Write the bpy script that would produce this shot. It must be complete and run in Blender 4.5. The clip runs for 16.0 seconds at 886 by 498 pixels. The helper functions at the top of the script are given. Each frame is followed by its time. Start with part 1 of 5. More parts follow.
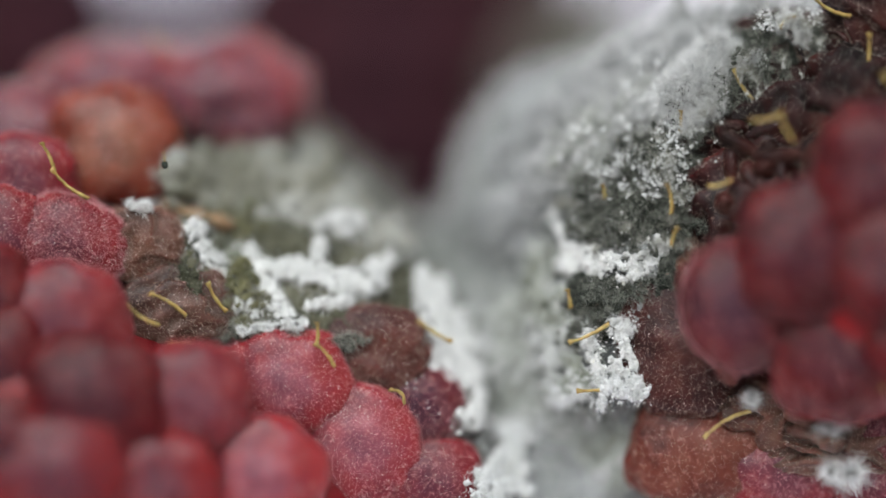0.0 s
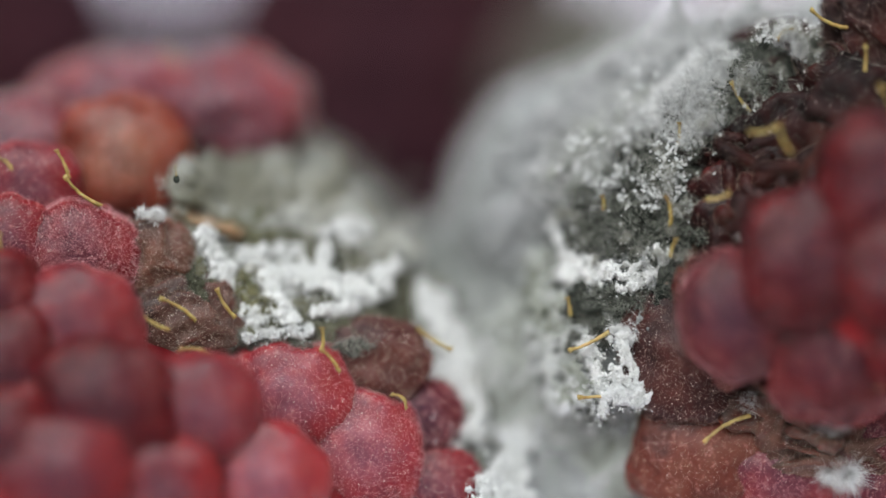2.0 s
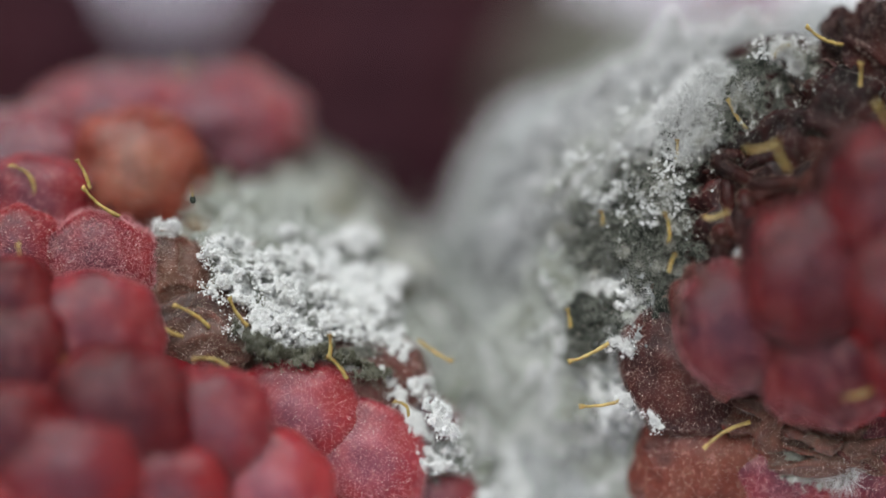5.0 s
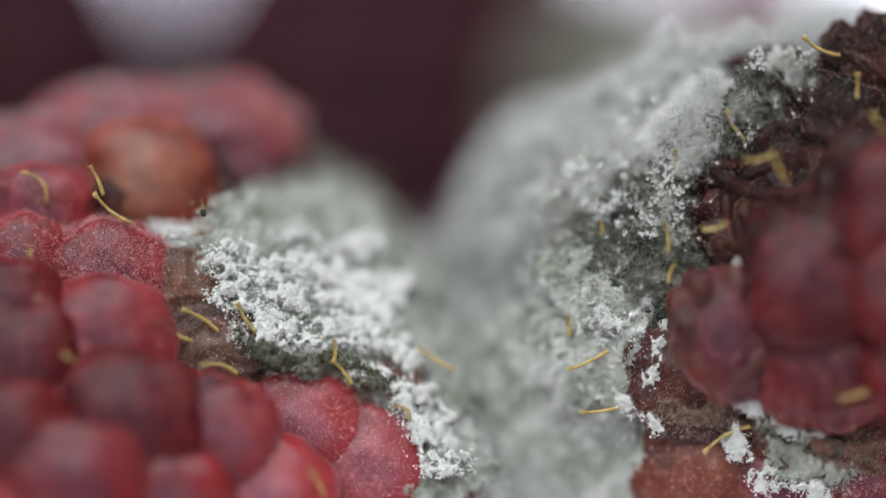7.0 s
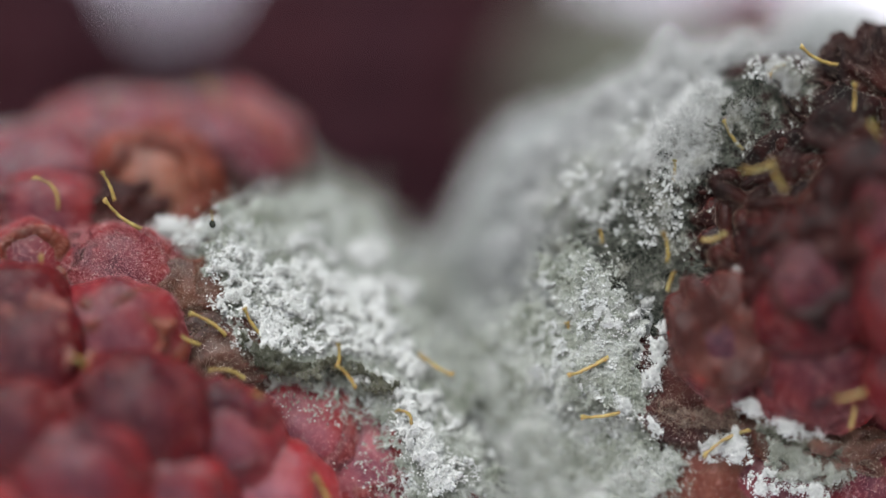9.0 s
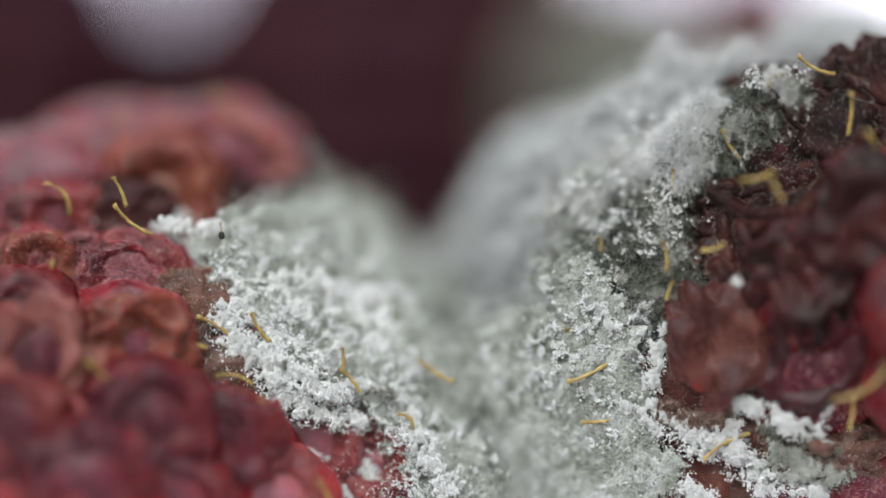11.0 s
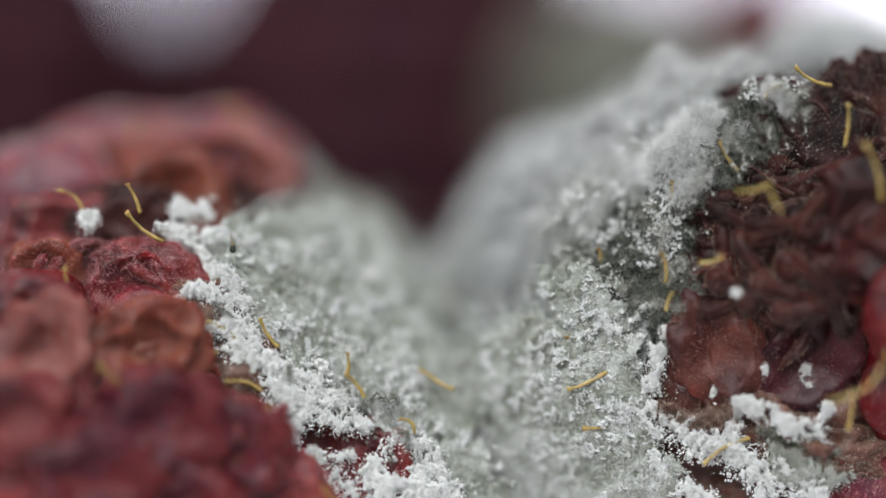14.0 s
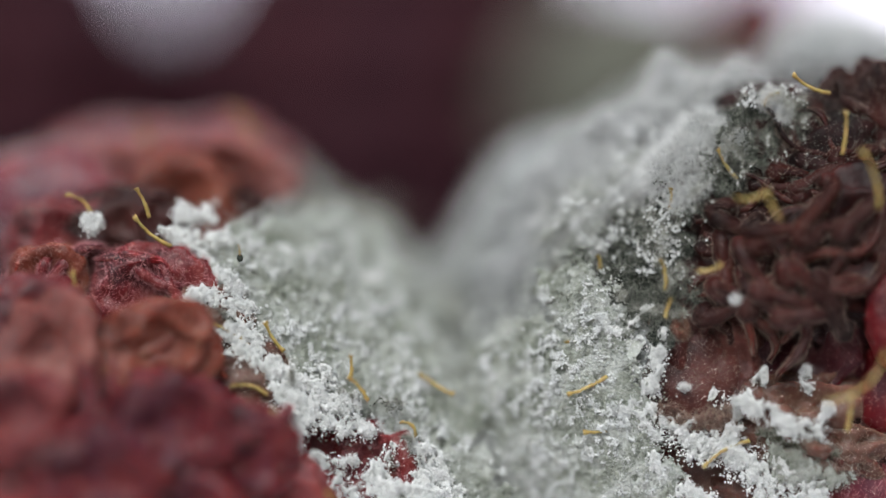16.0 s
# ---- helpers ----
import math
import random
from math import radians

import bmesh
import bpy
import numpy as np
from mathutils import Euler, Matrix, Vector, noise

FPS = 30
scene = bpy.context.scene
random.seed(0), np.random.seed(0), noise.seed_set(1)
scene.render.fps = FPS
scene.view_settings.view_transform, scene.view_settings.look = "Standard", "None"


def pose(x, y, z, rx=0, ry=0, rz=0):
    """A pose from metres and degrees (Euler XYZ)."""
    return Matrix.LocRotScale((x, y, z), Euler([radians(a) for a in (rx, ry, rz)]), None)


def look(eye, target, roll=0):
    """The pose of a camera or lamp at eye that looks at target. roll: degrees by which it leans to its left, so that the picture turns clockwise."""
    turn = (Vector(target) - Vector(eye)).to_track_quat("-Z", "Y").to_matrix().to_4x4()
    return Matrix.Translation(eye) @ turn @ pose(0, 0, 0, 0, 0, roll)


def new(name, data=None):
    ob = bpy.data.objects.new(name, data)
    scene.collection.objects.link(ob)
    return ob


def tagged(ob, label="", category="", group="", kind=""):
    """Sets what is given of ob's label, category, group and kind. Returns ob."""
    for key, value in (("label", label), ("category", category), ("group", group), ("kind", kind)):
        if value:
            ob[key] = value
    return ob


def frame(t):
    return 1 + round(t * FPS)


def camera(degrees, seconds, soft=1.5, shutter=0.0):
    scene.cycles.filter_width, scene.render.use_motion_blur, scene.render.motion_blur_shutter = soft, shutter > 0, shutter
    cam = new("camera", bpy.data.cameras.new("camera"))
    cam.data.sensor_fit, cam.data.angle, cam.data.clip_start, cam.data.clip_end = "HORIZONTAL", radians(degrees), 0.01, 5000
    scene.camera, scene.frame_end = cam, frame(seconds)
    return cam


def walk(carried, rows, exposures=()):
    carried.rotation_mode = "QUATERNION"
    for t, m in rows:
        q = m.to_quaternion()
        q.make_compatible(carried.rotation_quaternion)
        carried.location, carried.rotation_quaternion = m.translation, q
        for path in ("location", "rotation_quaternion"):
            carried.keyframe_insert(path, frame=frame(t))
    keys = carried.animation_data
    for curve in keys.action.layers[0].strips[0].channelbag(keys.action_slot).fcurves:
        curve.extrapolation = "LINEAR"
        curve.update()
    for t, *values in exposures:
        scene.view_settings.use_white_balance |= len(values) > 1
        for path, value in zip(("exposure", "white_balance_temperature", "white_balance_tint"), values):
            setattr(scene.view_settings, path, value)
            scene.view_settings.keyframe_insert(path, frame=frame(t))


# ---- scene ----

# A macro view of two mouldy raspberries. Real size: the sharp plane is 30 mm wide.
# The plan is a sheet of 1568 by 882 units (30 mm wide) on the sharp plane, x across, y down;
# d is the depth behind that plane in millimetres (negative: towards the lens).
D = 0.17
EYE_Z = 0.0185
UNIT = 0.03 / 1568
MM = 0.001
cam = camera(10.085, 16.0)
cam.data.dof.use_dof = True
cam.data.dof.focus_distance = D
cam.data.dof.aperture_fstop = 5.0
cam.data.dof.aperture_blades = 9
still = look((0, -D, EYE_Z), (0, 0, EYE_Z))
walk(cam, [(0.0, still), (16.0, still)], [(0.0, 0.0), (9.0, 0.0), (12.0, 0.05), (16.0, -0.05)])

# ---- light: a wide overcast sky, brightest above and a little behind ----
world = bpy.data.worlds.new("overcast_sky")
scene.world = world
world.use_nodes = True
wn = world.node_tree.nodes
sky = wn.new("ShaderNodeTexSky")
sky.sky_type, sky.sun_disc = "NISHITA", False
sky.sun_elevation, sky.sun_rotation = radians(44), radians(193)
sky.air_density, sky.dust_density = 1.0, 3.0
soft_sky = wn.new("ShaderNodeHueSaturation")
soft_sky.inputs["Saturation"].default_value = 0.55
world.node_tree.links.new(sky.outputs[0], soft_sky.inputs["Color"])
world.node_tree.links.new(soft_sky.outputs[0], wn["Background"].inputs[0])
wn["Background"].inputs[1].default_value = 0.085
sun = new("sun", bpy.data.lights.new("sun", "SUN"))
sun.data.energy, sun.data.angle, sun.data.color = 4.25, radians(60), (0.95, 0.985, 1.0)
sun.matrix_world = look((-0.02, -0.085, 0.085), (0, 0, 0))


# ---- materials ----
def nodes_of(name):
    m = bpy.data.materials.new(name)
    m.use_nodes = True
    nt = m.node_tree
    return m, nt, nt.nodes, nt.links, nt.nodes["Principled BSDF"]


def noise_node(nt, coord, scale, detail=4.0, rough=0.55):
    n = nt.nodes.new("ShaderNodeTexNoise")
    n.inputs["Scale"].default_value, n.inputs["Detail"].default_value = scale, detail
    n.inputs["Roughness"].default_value = rough
    nt.links.new(coord, n.inputs["Vector"])
    return n.outputs["Fac"]


def ramp_node(nt, fac, stops):
    r = nt.nodes.new("ShaderNodeValToRGB")
    e = r.color_ramp.elements
    while len(e) < len(stops):
        e.new(0.5)
    for item, (at, col) in zip(e, stops):
        item.position, item.color = at, (*col, 1)
    nt.links.new(fac, r.inputs[0])
    return r.outputs[0]


def mix_node(nt, fac, a, b, kind="MIX"):
    x = nt.nodes.new("ShaderNodeMix")
    x.data_type, x.blend_type = "RGBA", kind
    for sock, v in ((x.inputs[0], fac), (x.inputs[6], a), (x.inputs[7], b)):
        if isinstance(v, (int, float)):
            sock.default_value = v
        elif isinstance(v, tuple):
            sock.default_value = (*v, 1)
        else:
            nt.links.new(v, sock)
    return x.outputs[2]


def bump_node(nt, fac, strength, dist):
    b = nt.nodes.new("ShaderNodeBump")
    b.inputs["Strength"].default_value, b.inputs["Distance"].default_value = strength, dist
    nt.links.new(fac, b.inputs["Height"])
    return b.outputs[0]


def flesh(name, deep, mid, bloom, rough=0.4, sss=0.7, sheen=0.04, speck=True, gloss=0.24, cap=None, relief=0.25):
    """Drupelet skin: translucent flesh, purple or brown stains, a pale bloom in fine specks."""
    m, nt, nd, ln, p = nodes_of(name)
    tc = nd.new("ShaderNodeTexCoord").outputs["Object"]
    rnd = nd.new("ShaderNodeObjectInfo").outputs["Random"]
    big = noise_node(nt, tc, 560, 4)
    fine = noise_node(nt, tc, 5200, 5, 0.7)
    col = ramp_node(nt, big, [(0.36, deep), (0.5, mid), (0.68, bloom)])
    tint = ramp_node(nt, rnd, [(0.0, (0.66, 0.64, 0.7)), (0.5, (0.82, 0.82, 0.82)), (1.0, (0.84, 0.7, 0.64))])
    col = mix_node(nt, 1.0, col, tint, "MULTIPLY")
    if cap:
        # duller, bluer outer cap; light glowing through the sides is painted as brighter red
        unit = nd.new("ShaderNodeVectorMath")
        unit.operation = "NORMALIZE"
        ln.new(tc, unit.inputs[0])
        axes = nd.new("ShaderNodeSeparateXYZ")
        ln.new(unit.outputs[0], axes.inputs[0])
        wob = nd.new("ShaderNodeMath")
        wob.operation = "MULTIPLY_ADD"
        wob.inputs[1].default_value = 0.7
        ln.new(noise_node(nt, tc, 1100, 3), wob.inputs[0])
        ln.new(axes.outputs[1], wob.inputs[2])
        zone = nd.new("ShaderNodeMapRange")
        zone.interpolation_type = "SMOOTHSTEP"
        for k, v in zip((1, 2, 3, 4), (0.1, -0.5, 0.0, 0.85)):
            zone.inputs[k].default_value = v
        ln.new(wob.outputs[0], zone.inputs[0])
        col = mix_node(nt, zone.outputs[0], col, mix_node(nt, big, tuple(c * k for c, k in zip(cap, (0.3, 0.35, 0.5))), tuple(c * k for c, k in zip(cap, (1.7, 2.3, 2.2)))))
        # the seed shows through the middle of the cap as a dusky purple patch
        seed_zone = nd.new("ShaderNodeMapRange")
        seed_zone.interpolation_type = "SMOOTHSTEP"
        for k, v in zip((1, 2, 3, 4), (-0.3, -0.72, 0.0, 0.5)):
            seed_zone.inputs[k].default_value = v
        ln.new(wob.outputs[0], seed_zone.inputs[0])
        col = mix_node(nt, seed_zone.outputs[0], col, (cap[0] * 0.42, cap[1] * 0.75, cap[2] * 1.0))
    if speck:
        sp = ramp_node(nt, fine, [(0.54, (0, 0, 0)), (0.72, (1, 1, 1))])
        scaled = nd.new("ShaderNodeMath")
        scaled.operation = "MULTIPLY"
        scaled.inputs[1].default_value = 0.42
        ln.new(sp, scaled.inputs[0])
        col = mix_node(nt, scaled.outputs[0], col, (0.55, 0.3, 0.27))
    ln.new(col, p.inputs["Base Color"])
    p.inputs["Roughness"].default_value = rough
    p.inputs["Subsurface Weight"].default_value = sss
    p.inputs["Subsurface Radius"].default_value = (1.0, 0.25, 0.2)
    p.inputs["Subsurface Scale"].default_value = 0.0011
    p.inputs["Specular IOR Level"].default_value = gloss
    p.inputs["Sheen Weight"].default_value = sheen
    p.inputs["Sheen Roughness"].default_value = 0.5
    p.inputs["Sheen Tint"].default_value = (1.0, 0.85, 0.85, 1)
    skin = bump_node(nt, fine, 0.25, 0.00004)
    coarse = nd.new("ShaderNodeBump")
    coarse.inputs["Strength"].default_value, coarse.inputs["Distance"].default_value = relief, 0.00012
    ln.new(noise_node(nt, tc, 2100, 4, 0.6), coarse.inputs["Height"])
    ln.new(skin, coarse.inputs["Normal"])
    ln.new(coarse.outputs[0], p.inputs["Normal"])
    return m


def powder(name, stops, scale, rough=0.95, sss=0.2, fine=2600, island=0.0):
    """Mould: matt fungal threads and spore heads, mottled at two scales."""
    m, nt, nd, ln, p = nodes_of(name)
    tc = nd.new("ShaderNodeTexCoord").outputs["Object"]
    col = ramp_node(nt, noise_node(nt, tc, scale, 5, 0.62), stops)
    grain = noise_node(nt, tc, fine, 4, 0.7)
    g = ramp_node(nt, grain, [(0.3, (0.72, 0.74, 0.72)), (0.7, (1, 1, 1))])
    col = mix_node(nt, 1.0, col, g, "MULTIPLY")
    if island:
        geo = nd.new("ShaderNodeNewGeometry").outputs["Random Per Island"]
        iv = ramp_node(nt, geo, [(0.0, (1 - island,) * 3), (0.6, (1, 1, 1))])
        col = mix_node(nt, 1.0, col, iv, "MULTIPLY")
    ln.new(col, p.inputs["Base Color"])
    p.inputs["Roughness"].default_value = rough
    p.inputs["Specular IOR Level"].default_value = 0.15
    p.inputs["Subsurface Weight"].default_value = sss
    p.inputs["Subsurface Radius"].default_value = (0.5, 0.5, 0.45)
    p.inputs["Subsurface Scale"].default_value = 0.00035
    ln.new(bump_node(nt, grain, 0.6, 0.00006), p.inputs["Normal"])
    return m


PULP = flesh("seam_glow_pulp", (0.16, 0.004, 0.008), (0.26, 0.007, 0.012), (0.3, 0.016, 0.018), 0.4, 0.6, 0.0, False)
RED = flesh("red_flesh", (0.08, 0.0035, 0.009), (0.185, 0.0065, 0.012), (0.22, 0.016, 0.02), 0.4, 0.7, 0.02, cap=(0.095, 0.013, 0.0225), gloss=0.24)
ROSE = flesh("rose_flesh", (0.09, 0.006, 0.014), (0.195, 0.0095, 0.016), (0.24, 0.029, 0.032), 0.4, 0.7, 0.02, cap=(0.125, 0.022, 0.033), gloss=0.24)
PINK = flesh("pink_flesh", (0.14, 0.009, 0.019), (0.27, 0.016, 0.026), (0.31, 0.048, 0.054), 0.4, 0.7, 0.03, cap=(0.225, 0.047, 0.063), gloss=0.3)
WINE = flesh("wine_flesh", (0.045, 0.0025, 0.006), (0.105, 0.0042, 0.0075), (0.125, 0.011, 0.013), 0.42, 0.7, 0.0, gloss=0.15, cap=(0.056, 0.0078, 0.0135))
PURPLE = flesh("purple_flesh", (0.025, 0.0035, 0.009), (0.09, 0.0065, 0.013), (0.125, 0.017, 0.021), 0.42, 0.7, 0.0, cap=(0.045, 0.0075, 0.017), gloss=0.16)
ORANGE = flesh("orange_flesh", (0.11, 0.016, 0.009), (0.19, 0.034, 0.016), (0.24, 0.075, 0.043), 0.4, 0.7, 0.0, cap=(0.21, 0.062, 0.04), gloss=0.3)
BROWN = flesh("brown_skin", (0.04, 0.016, 0.011), (0.1, 0.044, 0.031), (0.165, 0.09, 0.066), 0.45, 0.6, 0.0, False, 0.25, relief=0.7)
MAHOGANY = flesh("mahogany_skin", (0.03, 0.007, 0.0065), (0.07, 0.017, 0.014), (0.13, 0.042, 0.032), 0.45, 0.6, 0.0, False, 0.22, relief=0.7)
CHESTNUT = flesh("chestnut_skin", (0.012, 0.0025, 0.002), (0.045, 0.008, 0.006), (0.09, 0.021, 0.014), 0.42, 0.4, 0.0, False, 0.2, relief=0.7)
PLUM = flesh("plum_skin", (0.016, 0.003, 0.006), (0.042, 0.006, 0.011), (0.075, 0.016, 0.02), 0.42, 0.5, 0.0, False, 0.22, relief=0.7)
DARK = flesh("dark_skin", (0.006, 0.002, 0.0018), (0.021, 0.0048, 0.0042), (0.05, 0.014, 0.0105), 0.6, 0.1, 0.0, False, 0.14, relief=0.9)
RUSSET = flesh("russet_skin", (0.01, 0.002, 0.0022), (0.03, 0.0048, 0.0045), (0.065, 0.015, 0.012), 0.48, 0.35, 0.0, False, 0.2, relief=0.8)
CRIMSON = flesh("crimson_skin", (0.036, 0.004, 0.008), (0.135, 0.0145, 0.019), (0.22, 0.048, 0.043), 0.42, 0.6, 0.0, True, 0.26, relief=0.6)
SHADE_MAROON = flesh("shade_maroon_flesh", (0.018, 0.0048, 0.008), (0.036, 0.0092, 0.0148), (0.053, 0.0155, 0.0225), 0.6, 0.0, 0.0, False, 0.1)
TAN = flesh("tan_skin", (0.11, 0.075, 0.035), (0.22, 0.155, 0.085), (0.32, 0.25, 0.16), 0.6, 0.4, 0.0, False, 0.2, relief=0.5)
DUSTY = flesh("dusty_pink_skin", (0.1, 0.03, 0.03), (0.2, 0.07, 0.064), (0.27, 0.12, 0.105), 0.5, 0.6, 0.0, True, 0.2)
CORE = flesh("core_flesh", (0.012, 0.003, 0.003), (0.028, 0.006, 0.006), (0.05, 0.013, 0.011), 0.6, 0.1, 0.0, False, 0.12, relief=0.8)
AMBER = flesh("amber_skin", (0.07, 0.014, 0.009), (0.155, 0.038, 0.023), (0.215, 0.08, 0.05), 0.45, 0.5, 0.0, True, 0.22, relief=0.5)
WHITE = powder("white_mould", [(0.3, (0.64, 0.65, 0.63)), (0.6, (0.79, 0.8, 0.8))], 700, sss=0.3, island=0.15)
SNOW = powder("snow_white_mould", [(0.25, (0.78, 0.79, 0.77)), (0.6, (0.87, 0.87, 0.86))], 500, sss=0.3, island=0.1)
PALE = powder("pale_mould", [(0.32, (0.2, 0.22, 0.155)), (0.46, (0.4, 0.42, 0.36)), (0.62, (0.64, 0.66, 0.625))], 600, sss=0.8, island=0.08)
GREY = powder("grey_green_mould", [(0.34, (0.07, 0.08, 0.05)), (0.46, (0.19, 0.2, 0.155)), (0.58, (0.31, 0.32, 0.28)), (0.72, (0.46, 0.47, 0.45))], 330, island=0.2)
HAZE = powder("grey_white_mould", [(0.3, (0.19, 0.2, 0.19)), (0.55, (0.26, 0.272, 0.272)), (0.8, (0.38, 0.392, 0.4))], 480, island=0.12)
MIST = powder("misty_white_mould", [(0.3, (0.33, 0.34, 0.34)), (0.55, (0.42, 0.43, 0.44)), (0.8, (0.54, 0.55, 0.565))], 480, sss=0.4, island=0.1)
ASH = powder("ash_grey_mould", [(0.3, (0.12, 0.125, 0.115)), (0.55, (0.2, 0.21, 0.2)), (0.8, (0.33, 0.34, 0.33))], 420, island=0.12)
MOSS = powder("grey_moss_mould", [(0.3, (0.085, 0.085, 0.068)), (0.6, (0.145, 0.145, 0.12)), (0.8, (0.195, 0.195, 0.18))], 260)
SOOT = powder("dark_green_mould", [(0.3, (0.013, 0.016, 0.013)), (0.6, (0.036, 0.042, 0.034)), (0.85, (0.1, 0.11, 0.095))], 600, sss=0.0, island=0.4)
TISSUE = powder("rotten_tissue", [(0.3, (0.03, 0.033, 0.022)), (0.46, (0.085, 0.085, 0.057)), (0.58, (0.19, 0.185, 0.135)), (0.74, (0.36, 0.36, 0.3))], 380, sss=0.1, island=0.3)
BEIGE = powder("beige_mould", [(0.32, (0.11, 0.105, 0.065)), (0.46, (0.28, 0.275, 0.225)), (0.6, (0.5, 0.5, 0.47))], 420, sss=0.2, island=0.2)
LICHEN = powder("pale_grainy_mould", [(0.32, (0.19, 0.207, 0.165)), (0.46, (0.35, 0.368, 0.32)), (0.62, (0.57, 0.588, 0.55))], 900, sss=0.5, island=0.2)
OLIVE = powder("olive_mould", [(0.3, (0.06, 0.06, 0.03)), (0.6, (0.19, 0.18, 0.09)), (0.85, (0.4, 0.38, 0.24))], 600, island=0.3)


def straw_material():
    m, nt, nd, ln, p = nodes_of("straw_style")
    tc = nd.new("ShaderNodeTexCoord").outputs["Object"]
    ln.new(ramp_node(nt, noise_node(nt, tc, 2600, 4), [(0.3, (0.16, 0.105, 0.025)), (0.55, (0.34, 0.25, 0.075)), (0.75, (0.45, 0.36, 0.15))]), p.inputs["Base Color"])
    p.inputs["Roughness"].default_value = 0.45
    p.inputs["Subsurface Weight"].default_value = 0.2
    p.inputs["Subsurface Scale"].default_value = 0.0002
    return m


def hair_material(name, col):
    m, nt, nd, ln, p = nodes_of(name)
    geo = nd.new("ShaderNodeNewGeometry").outputs["Random Per Island"]
    ln.new(ramp_node(nt, geo, [(0.0, tuple(c * 0.55 for c in col)), (0.7, col)]), p.inputs["Base Color"])
    p.inputs["Roughness"].default_value = 0.5
    return m


def paper_material():
    m, nt, nd, ln, p = nodes_of("white_paper")
    tc = nd.new("ShaderNodeTexCoord").outputs["Object"]
    ln.new(ramp_node(nt, noise_node(nt, tc, 60, 4), [(0.3, (0.78, 0.745, 0.84)), (0.7, (0.85, 0.815, 0.91))]), p.inputs["Base Color"])
    p.inputs["Roughness"].default_value = 0.7
    ln.new(bump_node(nt, noise_node(nt, tc, 3000, 3), 0.2, 0.00005), p.inputs["Normal"])
    return m


STRAW = straw_material()
RED_HAIR = hair_material("pink_down", (0.66, 0.3, 0.32))
TAN_HAIR = hair_material("tan_down", (0.4, 0.3, 0.24))
MAUVE_HAIR = hair_material("mauve_down", (0.33, 0.19, 0.17))
GREY_HAIR = hair_material("grey_down", (0.37, 0.37, 0.32))
DARK_HAIR = hair_material("brown_down", (0.29, 0.21, 0.175))
SLATE_HAIR = hair_material("slate_down", (0.27, 0.28, 0.24))
WHITE_HAIR = hair_material("white_threads", (0.82, 0.83, 0.82))
DUST = hair_material("pale_dust", (0.8, 0.66, 0.6))
PAPER = paper_material()


# ---- building helpers ----
def spot(x, y, d=0.0):
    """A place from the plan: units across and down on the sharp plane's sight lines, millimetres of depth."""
    k = (D + d * MM) / D
    return Vector(((x - 784) * UNIT * k, d * MM, EYE_Z + (441 - y) * UNIT * k))


def part(name, data, material, parent, label=""):
    """One mesh object (from a bmesh or a mesh) under a thing or a part."""
    if isinstance(data, bmesh.types.BMesh):
        me = bpy.data.meshes.new(name)
        data.to_mesh(me)
        data.free()
    else:
        me = data
    if not me.materials:
        me.materials.append(material)
    ob = new(name, me)
    ob.parent = parent
    return tagged(ob, label)


def smooth(me):
    me.polygons.foreach_set("use_smooth", [True] * len(me.polygons))
    return me


def mesh_of(name, verts, faces, shade=True, normals=None):
    me = bpy.data.meshes.new(name)
    me.from_pydata(verts, [], faces)
    if shade:
        smooth(me)
    if normals:
        me.normals_split_custom_set_from_vertices(normals)
    return me


def spikes(points, normals, length, width, rng, droop=0.5, spread=0.5):
    """Fine tapering threads standing on a surface."""
    n = len(points)
    P, N = np.array(points), np.array(normals)
    way = N + rng.normal(0, spread, (n, 3))
    way /= np.linalg.norm(way, axis=1, keepdims=True)
    side = np.cross(way, rng.normal(0, 1, (n, 3)))
    side /= np.linalg.norm(side, axis=1, keepdims=True)
    ln = (length * rng.uniform(0.4, 1.2, n))[:, None]
    bend = np.cross(way, side) * ln * rng.normal(0, droop * 0.4, (n, 1))
    tip = P + way * ln + bend
    w = side * width
    v = np.stack([P - w, P + w, tip], 1).reshape(-1, 3)
    f = np.arange(n * 3).reshape(-1, 3)
    return v.tolist(), f.tolist()


R3 = math.sqrt(0.75)
GRAIN_V = np.array([(1, 0, 0), (-0.5, R3, 0), (-0.5, -R3, 0), (0, 0, 1), (0, 0, -1)], float)
GRAIN_F = np.array([(0, 1, 3), (1, 2, 3), (2, 0, 3), (1, 0, 4), (2, 1, 4), (0, 2, 4)])


def grains(points, radii, rng, facing):
    """Small uneven spore heads, shaded softly as one downy surface that faces the given ways."""
    n = len(points)
    P = np.array(points)
    q = rng.normal(0, 1, (n, 3, 3))
    q, _ = np.linalg.qr(q)
    v = GRAIN_V[None] * rng.uniform(0.75, 1.35, (n, 5, 1))
    v = np.einsum("nij,nkj->nki", q, v)
    own = v / np.linalg.norm(v, axis=2, keepdims=True)
    soft = np.array(facing)[:, None] + own * 0.45
    soft /= np.linalg.norm(soft, axis=2, keepdims=True)
    v = v * np.array(radii)[:, None, None] + P[:, None]
    f = (GRAIN_F[None] + (np.arange(n) * 5)[:, None, None]).reshape(-1, 3)
    return v.reshape(-1, 3).tolist(), f.tolist(), soft.reshape(-1, 3).tolist()


